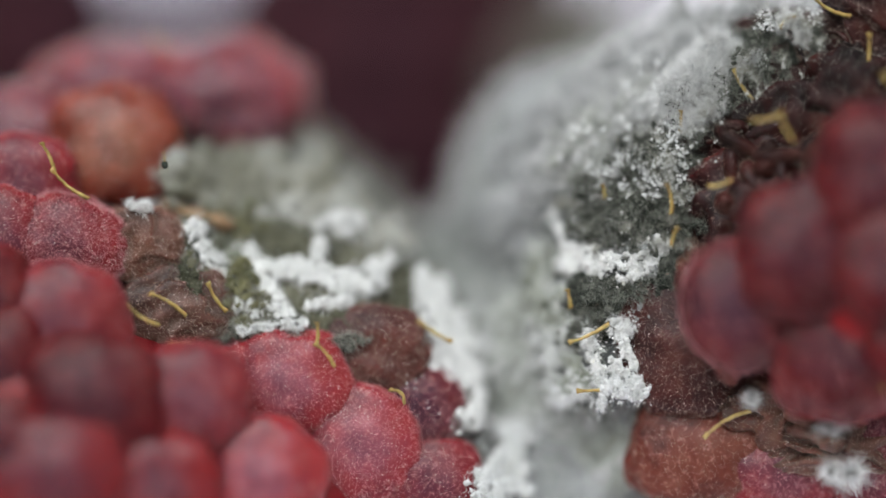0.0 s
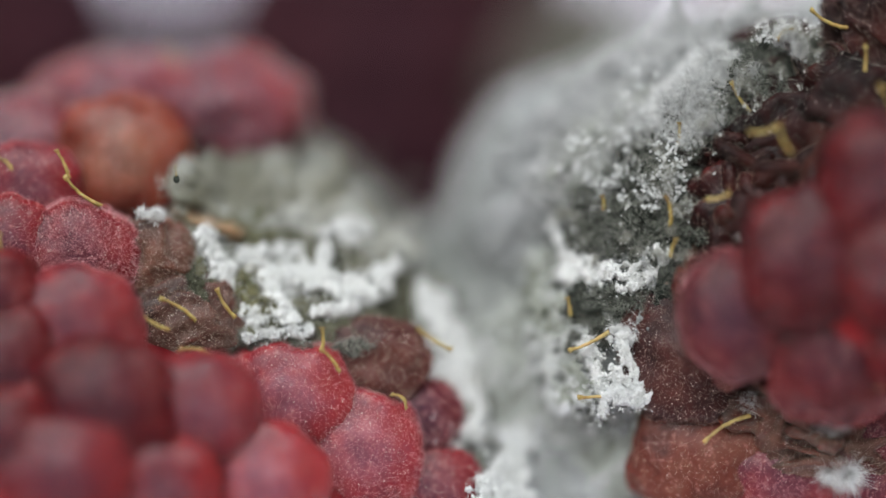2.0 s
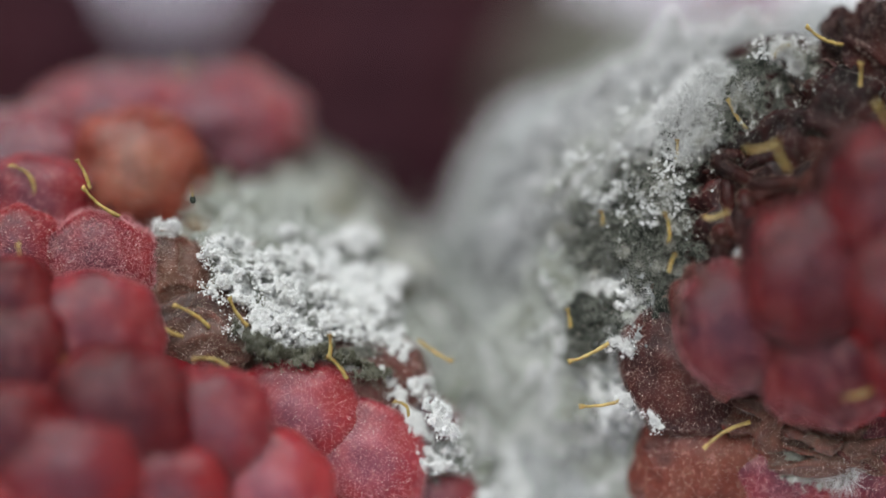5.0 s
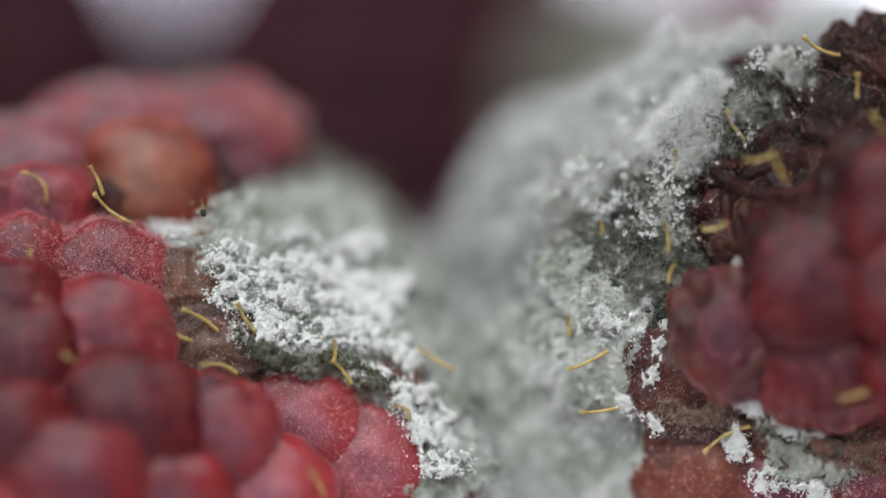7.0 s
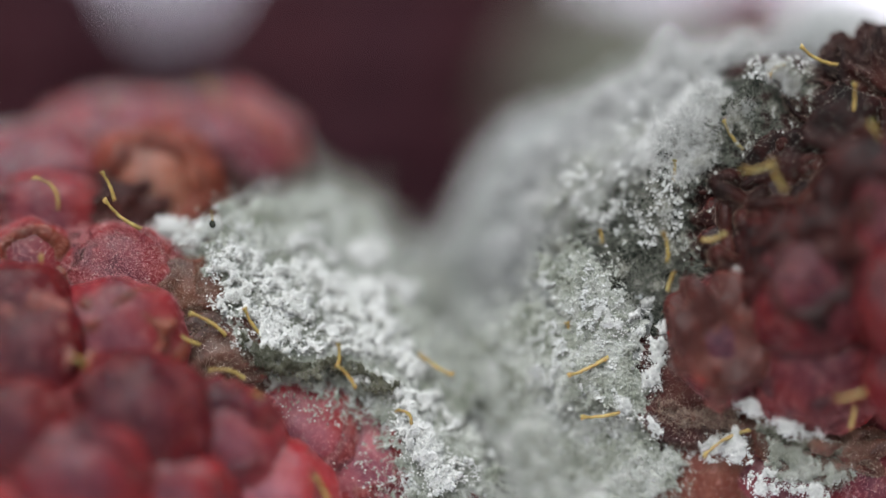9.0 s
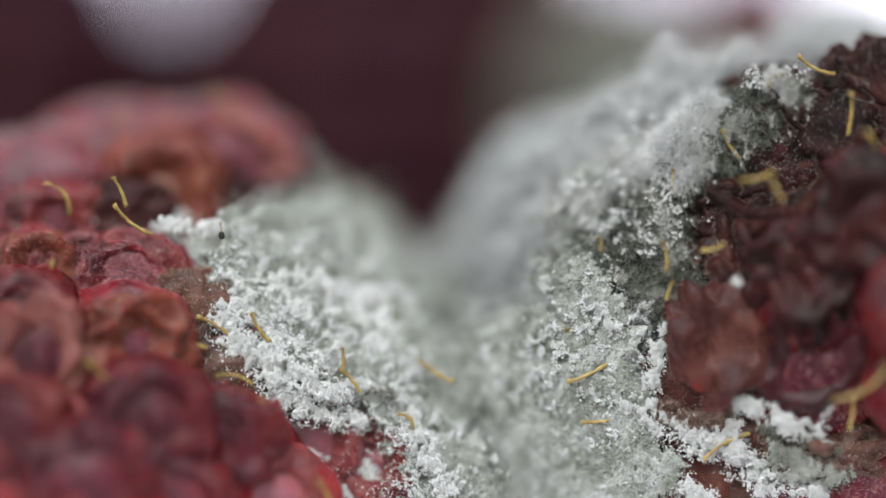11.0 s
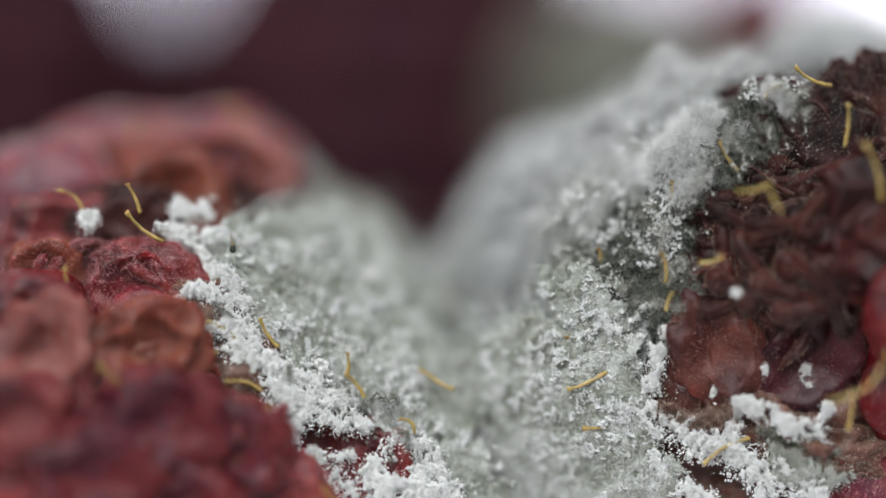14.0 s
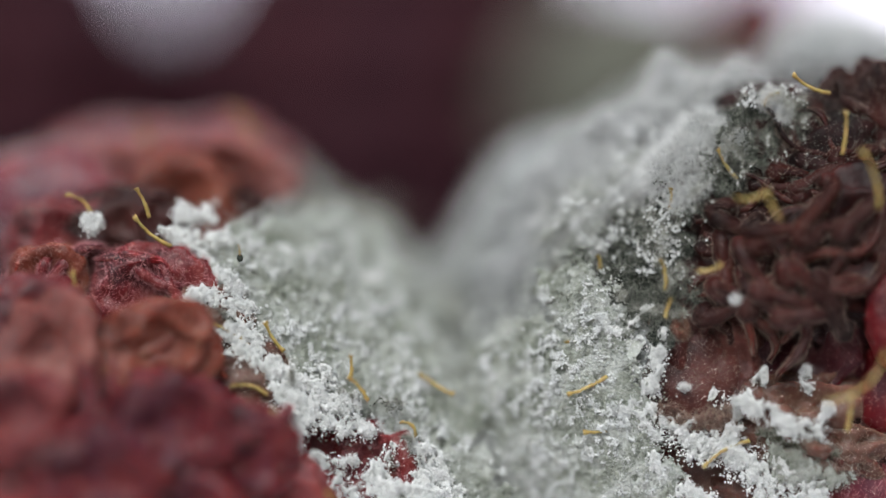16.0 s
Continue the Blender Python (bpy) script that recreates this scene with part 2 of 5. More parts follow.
# ---- how the tissue sinks as it rots: plan place at the start, and its shift over the clip ----
SHIFTS = [(75, 259, 173, 79), (133, 329, 143, 84), (302, 315, 116, 105), (141, 424, 167, 89), (286, 570, 110, 50),
          (322, 668, 110, 95), (105, 570, 165, 50), (498, 654, 60, 90), (691, 707, 19, 56), (769, 586, 3, 95),
          (560, 610, 60, 55), (213, 159, 144, 137), (1536, 87, -41, 138), (1311, 142, -28, 141), (1184, 348, -10, 133),
          (1265, 326, -17, 152), (1040, 588, -3, 93), (1023, 695, 15, 70), (1277, 527, -8, 90), (1207, 11, -25, 127),
          (1424, 681, -14, 10), (1230, 775, 1, 56), (1458, 770, -23, 8)]
PACE = [(0.0, 0.0), (2.0, 0.155), (4.0, 0.30), (6.5, 0.48), (9.0, 0.635), (11.5, 0.785), (14.0, 0.905), (16.0, 1.0)]
MOVES = []


def drift(x, y):
    """The shift of the tissue at a plan place, from its neighbours."""
    w = [1.0 / ((x - a) ** 2 + (y - b) ** 2 + 1600.0) ** 1.5 for a, b, _, _ in SHIFTS]
    return (sum(k * s[2] for k, s in zip(w, SHIFTS)) / sum(w), sum(k * s[3] for k, s in zip(w, SHIFTS)) / sum(w))


def moves(ob, start, end, turn=(0, 0, 0), base=None, when=None, late=1.0):
    """Note a thing's way from start to end; when: the seconds in which it goes, else the pace of the rotting."""
    base = base or Vector((0, 0, 0))
    first = ob.matrix_basis.to_quaternion()
    last = first @ Euler([radians(a) for a in turn]).to_quaternion()
    rows = []
    for t, f in PACE:
        if when:
            f = min(1.0, max(0.0, (t - when[0]) / (when[1] - when[0])))
            f = f * f * (3 - 2 * f)
        p = start.lerp(end, f) - base
        p.y = start.y + (end.y - start.y) * f ** late - base.y
        rows.append((t, Matrix.LocRotScale(p, first.slerp(last, f), None)))
    ob.matrix_basis = rows[0][1]
    MOVES.append((ob, rows))


def thing(name, at, label, category, group="", kind=""):
    ob = new(name)
    ob.location = at
    ob.empty_display_size = 0.002
    return tagged(ob, label, category, group, kind)


# ---- setting: white paper under and behind the fruit ----
def paper_sweep():
    bm = bmesh.new()
    prof = [(-0.012, 0.0), (0.14, 0.0)]
    prof += [(0.14 + 0.06 * math.sin(a), 0.06 - 0.06 * math.cos(a)) for a in (0.2, 0.5, 0.8, 1.1, 1.35, 1.5708)]
    prof += [(0.2, 0.35)]
    ring = []
    for y, z in prof:
        ring.append([bm.verts.new((x, y, z)) for x in np.linspace(-0.5, 0.5, 9)])
    for a, b in zip(ring, ring[1:]):
        for i in range(8):
            bm.faces.new((a[i], a[i + 1], b[i + 1], b[i]))
    bm.normal_update()
    bmesh.ops.solidify(bm, geom=bm.faces[:], thickness=0.0006)
    ob = part("backdrop", bm, PAPER, None)
    smooth(ob.data)
    tagged(ob, "matt white paper sheet swept up behind the berries", "paper", kind="structure")


paper_sweep()


def unseen_dark_slab():
    """An unseen dark slab, added to cut the light bounced up from in front."""
    m, nt, nd, ln, p = nodes_of("dark_slab_brown")
    tc = nd.new("ShaderNodeTexCoord").outputs["Object"]
    grain = noise_node(nt, tc, 45, 6)
    ln.new(ramp_node(nt, grain, [(0.3, (0.06, 0.04, 0.028)), (0.7, (0.13, 0.09, 0.065))]), p.inputs["Base Color"])
    p.inputs["Roughness"].default_value = 0.6
    bm = bmesh.new()
    bmesh.ops.create_cube(bm, size=1.0, matrix=Matrix.Translation((0, -0.17, -0.0158)) @ Matrix.Diagonal((1.2, 0.86, 0.03, 1)))
    bmesh.ops.bevel(bm, geom=bm.edges[:], offset=0.003, segments=2, affect="EDGES")
    ob = part("unseen_dark_slab", bm, m, None)
    tagged(ob, "unseen dark brown slab added under the paper to cut bounced light", "table", kind="structure")


unseen_dark_slab()


def sprinkle(me, count, rng, front=None):
    """Random places on a mesh's faces, evenly by area, with their normals."""
    m = len(me.vertices)
    co = np.empty(m * 3)
    me.vertices.foreach_get("co", co)
    co = co.reshape(-1, 3)
    me.calc_loop_triangles()
    tri = np.empty(len(me.loop_triangles) * 3, int)
    me.loop_triangles.foreach_get("vertices", tri)
    a, b, c = (co[tri.reshape(-1, 3)[:, k]] for k in range(3))
    nrm = np.cross(b - a, c - a)
    area = np.linalg.norm(nrm, axis=1) + 1e-20
    nrm = nrm / area[:, None]
    if front is not None:
        area = area * (nrm[:, 1] < front)
    pick = rng.choice(len(area), count, p=area / area.sum())
    u, v = rng.uniform(0, 1, (2, count, 1))
    over = (u + v) > 1
    u, v = np.where(over, 1 - u, u), np.where(over, 1 - v, v)
    return a[pick] + (b - a)[pick] * u + (c - a)[pick] * v, nrm[pick]


# ---- drupelets ----
def drupelet_mesh(rx, ry, rz, seed, lumps=0.05, wrinkle=0.0, freq=1.2, level=4, square=0.0, dent=0.0):
    """A seed-filled bead: an uneven ellipsoid (mm), dented, with folds where it has collapsed."""
    bm = bmesh.new()
    bmesh.ops.create_icosphere(bm, subdivisions=level, radius=1.0)
    off = Vector((seed * 3.7, seed * 1.3, seed * 2.1))
    for v in bm.verts:
        n = v.co.normalized()
        r = 1.0 + lumps * noise.noise(n * 1.6 + off) + lumps * 0.4 * noise.noise(n * 4.0 + off)
        if wrinkle:
            q = n * freq + off + 0.55 * noise.noise_vector(n * 1.1 * freq + off)
            fold = 1.0 - min(1.0, abs(2.3 * noise.noise(q * 1.45))) ** 1.6
            r += wrinkle * (fold - 0.62) + wrinkle * 0.12 * noise.noise(q * 3.5)
        box = 1.0 / (abs(n.x) ** 2.7 + abs(n.y) ** 2.7 + abs(n.z) ** 2.7) ** (1 / 2.7)
        v.co = Vector((n.x * rx, n.y * rz, n.z * ry)) * (r * (1.0 + square * (box - 1.0)) * MM)
        if dent and n.y < 0:
            side = noise.noise_vector(off) * 0.25
            rho = math.hypot(n.x - side.x, n.z - side.z) + 0.18 * noise.noise(n * 2.2 + off)
            v.co.y *= 1.0 - dent * math.exp(-(max(0.0, rho) / 0.58) ** 4)
    me = bpy.data.meshes.new("drupelet")
    bm.to_mesh(me)
    bm.free()
    return smooth(me)


def down(me, count, length, seed, width=0.0056, front=0.4):
    """Fine soft hairs over the near side of a drupelet."""
    rng = np.random.default_rng(seed)
    co, no = sprinkle(me, count, rng, front)
    v, f = spikes(co, no, length * MM, width * MM, rng, 0.7, 0.45)
    return mesh_of("down", v, f, False)


def bead(berry, x, y, d, rx, ry, mat, end=None, dd=0.0, hairs=0, hair_mat=None, wrinkle=0.0, lumps=0.16, freq=1.0, deep=0.45,
         name="drupelet", lean=0, turn=(0, 0, 0), label="", length=0.15, when=None, skin=None, skin_size=0.86, skin_end=None, skin_d=0.0, late=3.1, skin_freq=0.8, square=0.5, dent=0.85, wrink=0.3):
    """A drupelet of a berry: place and half-sizes in plan units; end: where it sinks to; dd: how far it sinks in (mm)."""
    seed = int(x * 7 + y * 13) % 997
    a, b = 1.13 * rx * UNIT / MM, 1.13 * ry * UNIT / MM
    me = drupelet_mesh(a, b, deep * (a + b) / 2, seed, lumps, wrinkle, freq, 5 if wrinkle > 0.2 else 4, square)
    me.materials.append(mat)
    ob = part(name, me, mat, berry, label)
    ob.matrix_basis = pose(0, 0, 0, 0, lean, 0)
    s = drift(x, y)
    e = end or (x + s[0], y + s[1])
    if skin:
        dd += 0.9
    moves(ob, spot(x, y, d), spot(e[0], e[1], d + dd), turn, berry.location, when, late)
    if hairs:
        part("down", down(me, int(hairs * 1.7), length, seed, 0.0064), hair_mat or RED_HAIR, ob)
        if d > -1.0:
            rng = np.random.default_rng(seed + 1)
            co, no = sprinkle(me, max(60, hairs // 8), rng, 0.2)
            gv, gf, gn = grains(co + no * 0.02 * MM, rng.uniform(0.5, 1.5, len(co)) * 0.016 * MM, rng, no)
            part("dust", mesh_of("dust", gv, gf, True, gn), DUST, ob)
    if skin:
        inner = drupelet_mesh(a * skin_size, b * skin_size, deep * (a + b) / 2 * 1.05, seed + 5, 0.2, wrink, skin_freq, 5, 0.4, dent)
        inner.materials.append(skin)
        fold = part("shrivelled_skin", inner, skin, berry, "shrivelled folded skin")
        fold.matrix_basis = pose(0, 0, 0, 0, lean, 0)
        e = skin_end or e
        moves(fold, spot(x, y, d + 0.45), spot(e[0], e[1], d + skin_d), (0, 0, 0), berry.location, None, 4.0)
        if hairs:
            part("down", down(inner, min(hairs * 2, 5000), length, seed + 3), RED_HAIR if skin in (CRIMSON, DUSTY) else MAUVE_HAIR, fold)
    return ob


def style(berry, x0, y0, x1, y1, d, bow=0.15, r=0.066, d1=None, end=None, name="style"):
    """A dried straw-yellow style: a bowed tapering thread with a small stigma at its tip (x0, y0)."""
    seed = int(x0 * 3 + y0 * 5) % 991
    rng = random.Random(seed)
    a, b = spot(x0, y0, d - 0.25), spot(x1, y1, d if d1 is None else d1)
    mid = (a + b) / 2
    run = b - a
    side = Vector((-run.z, rng.uniform(-0.4, 0.4) * run.length, run.x)).normalized() * run.length * bow * 0.7
    bm = bmesh.new()
    rings = []
    k = 14
    for i in range(k + 1):
        t = i / k
        c = (1 - t) ** 2 * a + 2 * t * (1 - t) * (mid + side * 2) + t * t * b - mid
        c += Vector((rng.uniform(-1, 1), rng.uniform(-1, 1), rng.uniform(-1, 1))) * r * 0.22 * MM
        w = run.normalized()
        u = Vector((0, 1, 0))
        v = w.cross(u).normalized()
        rr = r * MM * (1.5 if i == 0 else 1.35 if i == 1 else 0.75 + 0.5 * t) * rng.uniform(0.88, 1.12)
        rings.append([bm.verts.new(c + rr * (math.cos(q) * u + math.sin(q) * v)) for q in np.linspace(0, 2 * math.pi, 7)[:-1]])
    for p, q in zip(rings, rings[1:]):
        for j in range(6):
            bm.faces.new((p[j], p[(j + 1) % 6], q[(j + 1) % 6], q[j]))
    bm.faces.new(rings[0])
    bm.faces.new(rings[-1][::-1])
    bmesh.ops.recalc_face_normals(bm, faces=bm.faces[:])
    ob = part(name, bm, STRAW, berry, "dry straw-yellow thread")
    smooth(ob.data)
    mx, my = (x0 + x1) / 2, (y0 + y1) / 2
    s = end or drift(mx, my)
    moves(ob, mid, spot(mx + s[0], my + s[1], d) + (mid - spot(mx, my, d)), base=berry.location)
    return ob


# ---- the two berries: big rounded bodies; everything grows on them ----
BODY = {"left": (245, 785, 9.9, 635, 640, 10.7), "right": (1370, 530, 9.6, 575, 545, 10.5)}


def depth_on(side, x, y, lift=0.0):
    """The depth (mm) of a berry's surface at a plan place and its outward normal; None past its edge."""
    cx, cy, cd, rx, ry, rd = BODY[side]
    q = 1 - ((x - cx) / rx) ** 2 - ((y - cy) / ry) ** 2
    if q <= 0.0:
        return None
    d = cd - rd * math.sqrt(q)
    n = Vector(((x - cx) / rx ** 2 / UNIT * MM, (d - cd) / rd ** 2, -(y - cy) / ry ** 2 / UNIT * MM)).normalized()
    return d - lift, n


def berry_core(berry, side, shift, caves):
    cx, cy, cd, rx, ry, rd = BODY[side]
    me = drupelet_mesh(rx * UNIT / MM - 0.5, ry * UNIT / MM - 0.5, rd - 0.5, 17, 0.04, 0.0, 3.0, 5)
    me.materials.append(CORE)
    ob = part("core", me, CORE, berry, "dark soft fruit body")
    moves(ob, spot(cx, cy, cd), spot(cx + shift[0], cy + shift[1], cd + caves), base=berry.location)


left = thing("raspberry", (spot(245, 785, 12.0).x, 0.012, 0.0006), "overripe red raspberry collapsing under white mould", "raspberry", "rotting raspberries")
right = thing("raspberry", (spot(1370, 530, 11.0).x, 0.011, 0.0006), "dark red raspberry shrivelling, with sooty grey mould", "raspberry", "rotting raspberries")
berry_core(left, "left", (40, 118), 0.8)
berry_core(right, "right", (-12, 130), 2.2)



def pulp(berry, x, y, d, rx, ry, rd, end, dd):
    """Wet flesh in the drupelets' seams; light glowing through is painted as bright red."""
    me = drupelet_mesh(rx * UNIT / MM, ry * UNIT / MM, rd, 11, 0.05, 0.0, 1.0, 5)
    me.materials.append(PULP)
    ob = part("pulp", me, PULP, berry, "wet flesh, bright red with painted seam glow")
    moves(ob, spot(x, y, d), spot(end[0], end[1], d + dd), base=berry.location, late=2.5)


pulp(left, 60, 850, 2.3, 455, 325, 5.8, (175, 910), 1.2)
pulp(left, 520, 900, 3.9, 260, 250, 4.0, (560, 985), 0.8)
pulp(right, 1590, 490, 1.7, 275, 240, 5.0, (1620, 580), 5.5)

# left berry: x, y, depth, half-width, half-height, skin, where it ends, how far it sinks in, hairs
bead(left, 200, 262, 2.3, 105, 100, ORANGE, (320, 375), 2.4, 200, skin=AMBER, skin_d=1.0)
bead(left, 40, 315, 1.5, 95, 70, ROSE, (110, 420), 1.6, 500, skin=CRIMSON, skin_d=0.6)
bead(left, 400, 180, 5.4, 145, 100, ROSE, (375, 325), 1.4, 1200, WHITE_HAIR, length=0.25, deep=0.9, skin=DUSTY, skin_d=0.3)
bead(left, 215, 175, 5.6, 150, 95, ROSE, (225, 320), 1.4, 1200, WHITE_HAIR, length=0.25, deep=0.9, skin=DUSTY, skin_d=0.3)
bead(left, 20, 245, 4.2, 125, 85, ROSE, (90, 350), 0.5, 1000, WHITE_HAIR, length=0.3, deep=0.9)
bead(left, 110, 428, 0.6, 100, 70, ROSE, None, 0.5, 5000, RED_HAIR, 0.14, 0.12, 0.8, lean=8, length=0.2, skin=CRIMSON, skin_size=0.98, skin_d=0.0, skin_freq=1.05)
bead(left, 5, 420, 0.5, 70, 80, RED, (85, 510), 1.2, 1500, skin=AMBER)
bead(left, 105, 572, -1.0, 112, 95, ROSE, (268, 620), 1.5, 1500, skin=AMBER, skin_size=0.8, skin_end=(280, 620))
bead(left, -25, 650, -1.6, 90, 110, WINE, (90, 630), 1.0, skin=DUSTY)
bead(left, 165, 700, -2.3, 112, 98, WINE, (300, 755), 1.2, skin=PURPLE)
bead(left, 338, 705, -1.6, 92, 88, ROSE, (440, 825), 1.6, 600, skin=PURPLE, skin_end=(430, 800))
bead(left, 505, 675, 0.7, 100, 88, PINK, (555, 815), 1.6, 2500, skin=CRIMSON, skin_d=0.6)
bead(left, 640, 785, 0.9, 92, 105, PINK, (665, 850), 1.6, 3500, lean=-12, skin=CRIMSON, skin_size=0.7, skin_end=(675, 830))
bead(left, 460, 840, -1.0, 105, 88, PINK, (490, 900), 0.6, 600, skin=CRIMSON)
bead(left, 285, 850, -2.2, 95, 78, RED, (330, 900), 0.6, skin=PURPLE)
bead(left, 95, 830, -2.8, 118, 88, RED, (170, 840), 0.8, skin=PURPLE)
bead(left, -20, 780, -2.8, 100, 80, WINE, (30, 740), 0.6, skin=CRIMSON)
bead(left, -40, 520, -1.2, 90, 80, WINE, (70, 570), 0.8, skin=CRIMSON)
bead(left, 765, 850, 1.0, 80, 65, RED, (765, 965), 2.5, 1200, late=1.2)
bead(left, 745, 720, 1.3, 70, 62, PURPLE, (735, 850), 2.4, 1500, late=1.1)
bead(left, 245, 435, 0.9, 70, 58, BROWN, (365, 575), -0.5, 2800, TAN_HAIR, 0.24, 0.1, name="collapsed_drupelet")
bead(left, 310, 555, 0.8, 92, 75, BROWN, (412, 685), -0.5, 3200, TAN_HAIR, 0.22, 0.1, name="collapsed_drupelet")
bead(left, 655, 625, 1.3, 95, 72, MAHOGANY, (650, 760), 1.9, 2500, TAN_HAIR, 0.16, 0.1, name="collapsed_drupelet")
bead(left, 330, 290, 4.0, 75, 55, DARK, (400, 385), -0.4, 0, None, 0.3, 0.1, name="collapsed_drupelet")
bead(left, 150, 350, 2.4, 90, 60, RUSSET, (225, 400), -0.3, 500, TAN_HAIR, 0.3, 0.1, name="collapsed_drupelet")

# right berry
bead(right, 1297, 546, -1.5, 84, 104, PURPLE, (1265, 640), 4.2, 2000, lean=-14, lumps=0.1, square=0.0, skin=MAHOGANY, skin_size=0.92, dent=0.6, wrink=0.32, skin_end=(1262, 625), skin_d=2.5)
bead(right, 1218, 612, 0.7, 102, 120, MAHOGANY, (1228, 700), 0.5, 4000, DARK_HAIR, 0.12, square=0.1, lean=-18, name="collapsed_drupelet")
bead(right, 1425, 445, -2.2, 105, 112, WINE, (1440, 540), 5.0, 300, skin=RUSSET, skin_freq=1.35, wrink=0.55, dent=0.4, skin_end=(1425, 500), skin_d=3.2, late=4.0)
bead(right, 1560, 310, -2.7, 105, 112, WINE, (1590, 420), 5.0, skin=RUSSET, skin_freq=1.1, wrink=0.55, dent=0.4, skin_end=(1540, 420), skin_d=2.8, late=4.0)
bead(right, 1485, 625, -1.3, 112, 108, WINE, (1428, 650), 2.6, 1500, skin=PLUM, dent=0.5, wrink=0.2, skin_end=(1424, 638), skin_d=2.5, late=3.2)
bead(right, 1575, 470, -3.2, 85, 95, WINE, (1630, 560), 2.6)
bead(right, 1640, 600, -2.6, 90, 95, WINE, (1620, 700), 3.4)
bead(right, 1235, 800, 1.2, 115, 92, AMBER, (1250, 860), 0.9, 900, TAN_HAIR, skin=BROWN, square=0.2)
bead(right, 1385, 835, 1.2, 105, 78, ROSE, (1375, 850), 0.6, 2500, skin=BROWN)
bead(right, 1540, 740, 0.7, 75, 75, ROSE, (1530, 770), 0.6, 2500, skin=DARK)
bead(right, 1545, 860, 0.9, 80, 70, RED, (1540, 870), 0.0, 1500)
bead(right, 1545, 40, 1.2, 75, 85, DARK, (1540, 212), 0.2, 2500, DARK_HAIR, 0.5, name="collapsed_drupelet")
for x, y, d, rx, ry, mat, e in ((1400, 120, 0.7, 95, 75, DARK, (1375, 250)), (1430, 230, 0.1, 110, 80, DARK, (1415, 365)),
                                (1310, 300, 0.3, 85, 90, DARK, (1295, 440)), (1390, 370, -0.1, 120, 105, RUSSET, (1400, 480)),
                                (1510, 210, -0.2, 90, 95, DARK, (1490, 320)), (1500, 400, 0.0, 100, 110, RUSSET, (1500, 480)),
                                (1230, 430, 0.8, 70, 70, DARK, (1240, 540)), (1330, 190, 0.9, 70, 60, DARK, (1310, 320)),
                                (1410, 720, 0.2, 110, 60, BROWN, (1400, 735)), (1480, 790, 0.0, 90, 45, BROWN, (1470, 800))):
    bead(right, x, y, d + (0.8 if x < 1340 or y < 200 else 0.4 if y < 500 else 0.6), rx, ry, mat, e, 0.9 if 200 <= y < 500 and x >= 1340 else 0.0, 2500, (SLATE_HAIR if y < 240 else DARK_HAIR) if mat is DARK else TAN_HAIR, 0.75, 0.14, 1.1, name="collapsed_drupelet", length=0.14)



def ruffle(berry, x, y, d, wide, tall, bends, mat, lean=0.0, thick=0.24, deep=0.6, phase=0.0, end=None, d_end=None):
    """A fold of shrunken skin: a thick rounded ribbon winding to and fro."""
    rng = random.Random(int(x * 11 + y * 3))
    bm = bmesh.new()
    rings, k, sides = [], 46, 10
    pts = []
    for i in range(k + 1):
        t = i / k
        a = 2 * math.pi * bends * t + phase
        px = (t - 0.5) * wide + 0.22 * wide / max(1.0, bends) * math.sin(2 * a)
        pz = tall * 0.5 * math.sin(a) * (0.7 + 0.5 * noise.noise(Vector((t * 3, x * 0.1, y * 0.1))))
        pts.append(Vector((px * UNIT, 0.35 * MM * math.sin(a * 0.7 + 1.0), pz * UNIT)))
    for i, p in enumerate(pts):
        w = (pts[min(k, i + 1)] - pts[max(0, i - 1)]).normalized()
        v = w.cross(Vector((0, 1, 0))).normalized()
        taper = min(1.0, 0.35 + 4.0 * min(i, k - i) / k)
        f = taper * (1.0 + 0.35 * noise.noise(p * 2500))
        ring = []
        for q in range(sides):
            an = 2 * math.pi * q / sides
            ring.append(bm.verts.new(p + v * math.cos(an) * thick * f * MM + Vector((0, 1, 0)) * math.sin(an) * deep * f * MM))
        rings.append(ring)
    for p, q in zip(rings, rings[1:]):
        for j in range(sides):
            bm.faces.new((p[j], p[(j + 1) % sides], q[(j + 1) % sides], q[j]))
    bm.faces.new(rings[0])
    bm.faces.new(rings[-1][::-1])
    bmesh.ops.recalc_face_normals(bm, faces=bm.faces[:])
    bmesh.ops.rotate(bm, verts=bm.verts, matrix=Euler((0, radians(lean), 0)).to_matrix())
    ob = part("skin_fold", bm, mat, berry, "curled fold of shrunken skin")
    smooth(ob.data)
    part("down", down(ob.data, 2000, 0.14, int(x), 0.0048), (GREY_HAIR if y < 260 else DARK_HAIR) if mat is DARK else RED_HAIR if mat is CRIMSON else TAN_HAIR, ob)
    s = end or drift(x, y)
    moves(ob, spot(x, y, d + 0.4), spot(x + s[0], y + s[1], max(d + 0.4, -0.5) if d_end is None else d_end), base=berry.location)


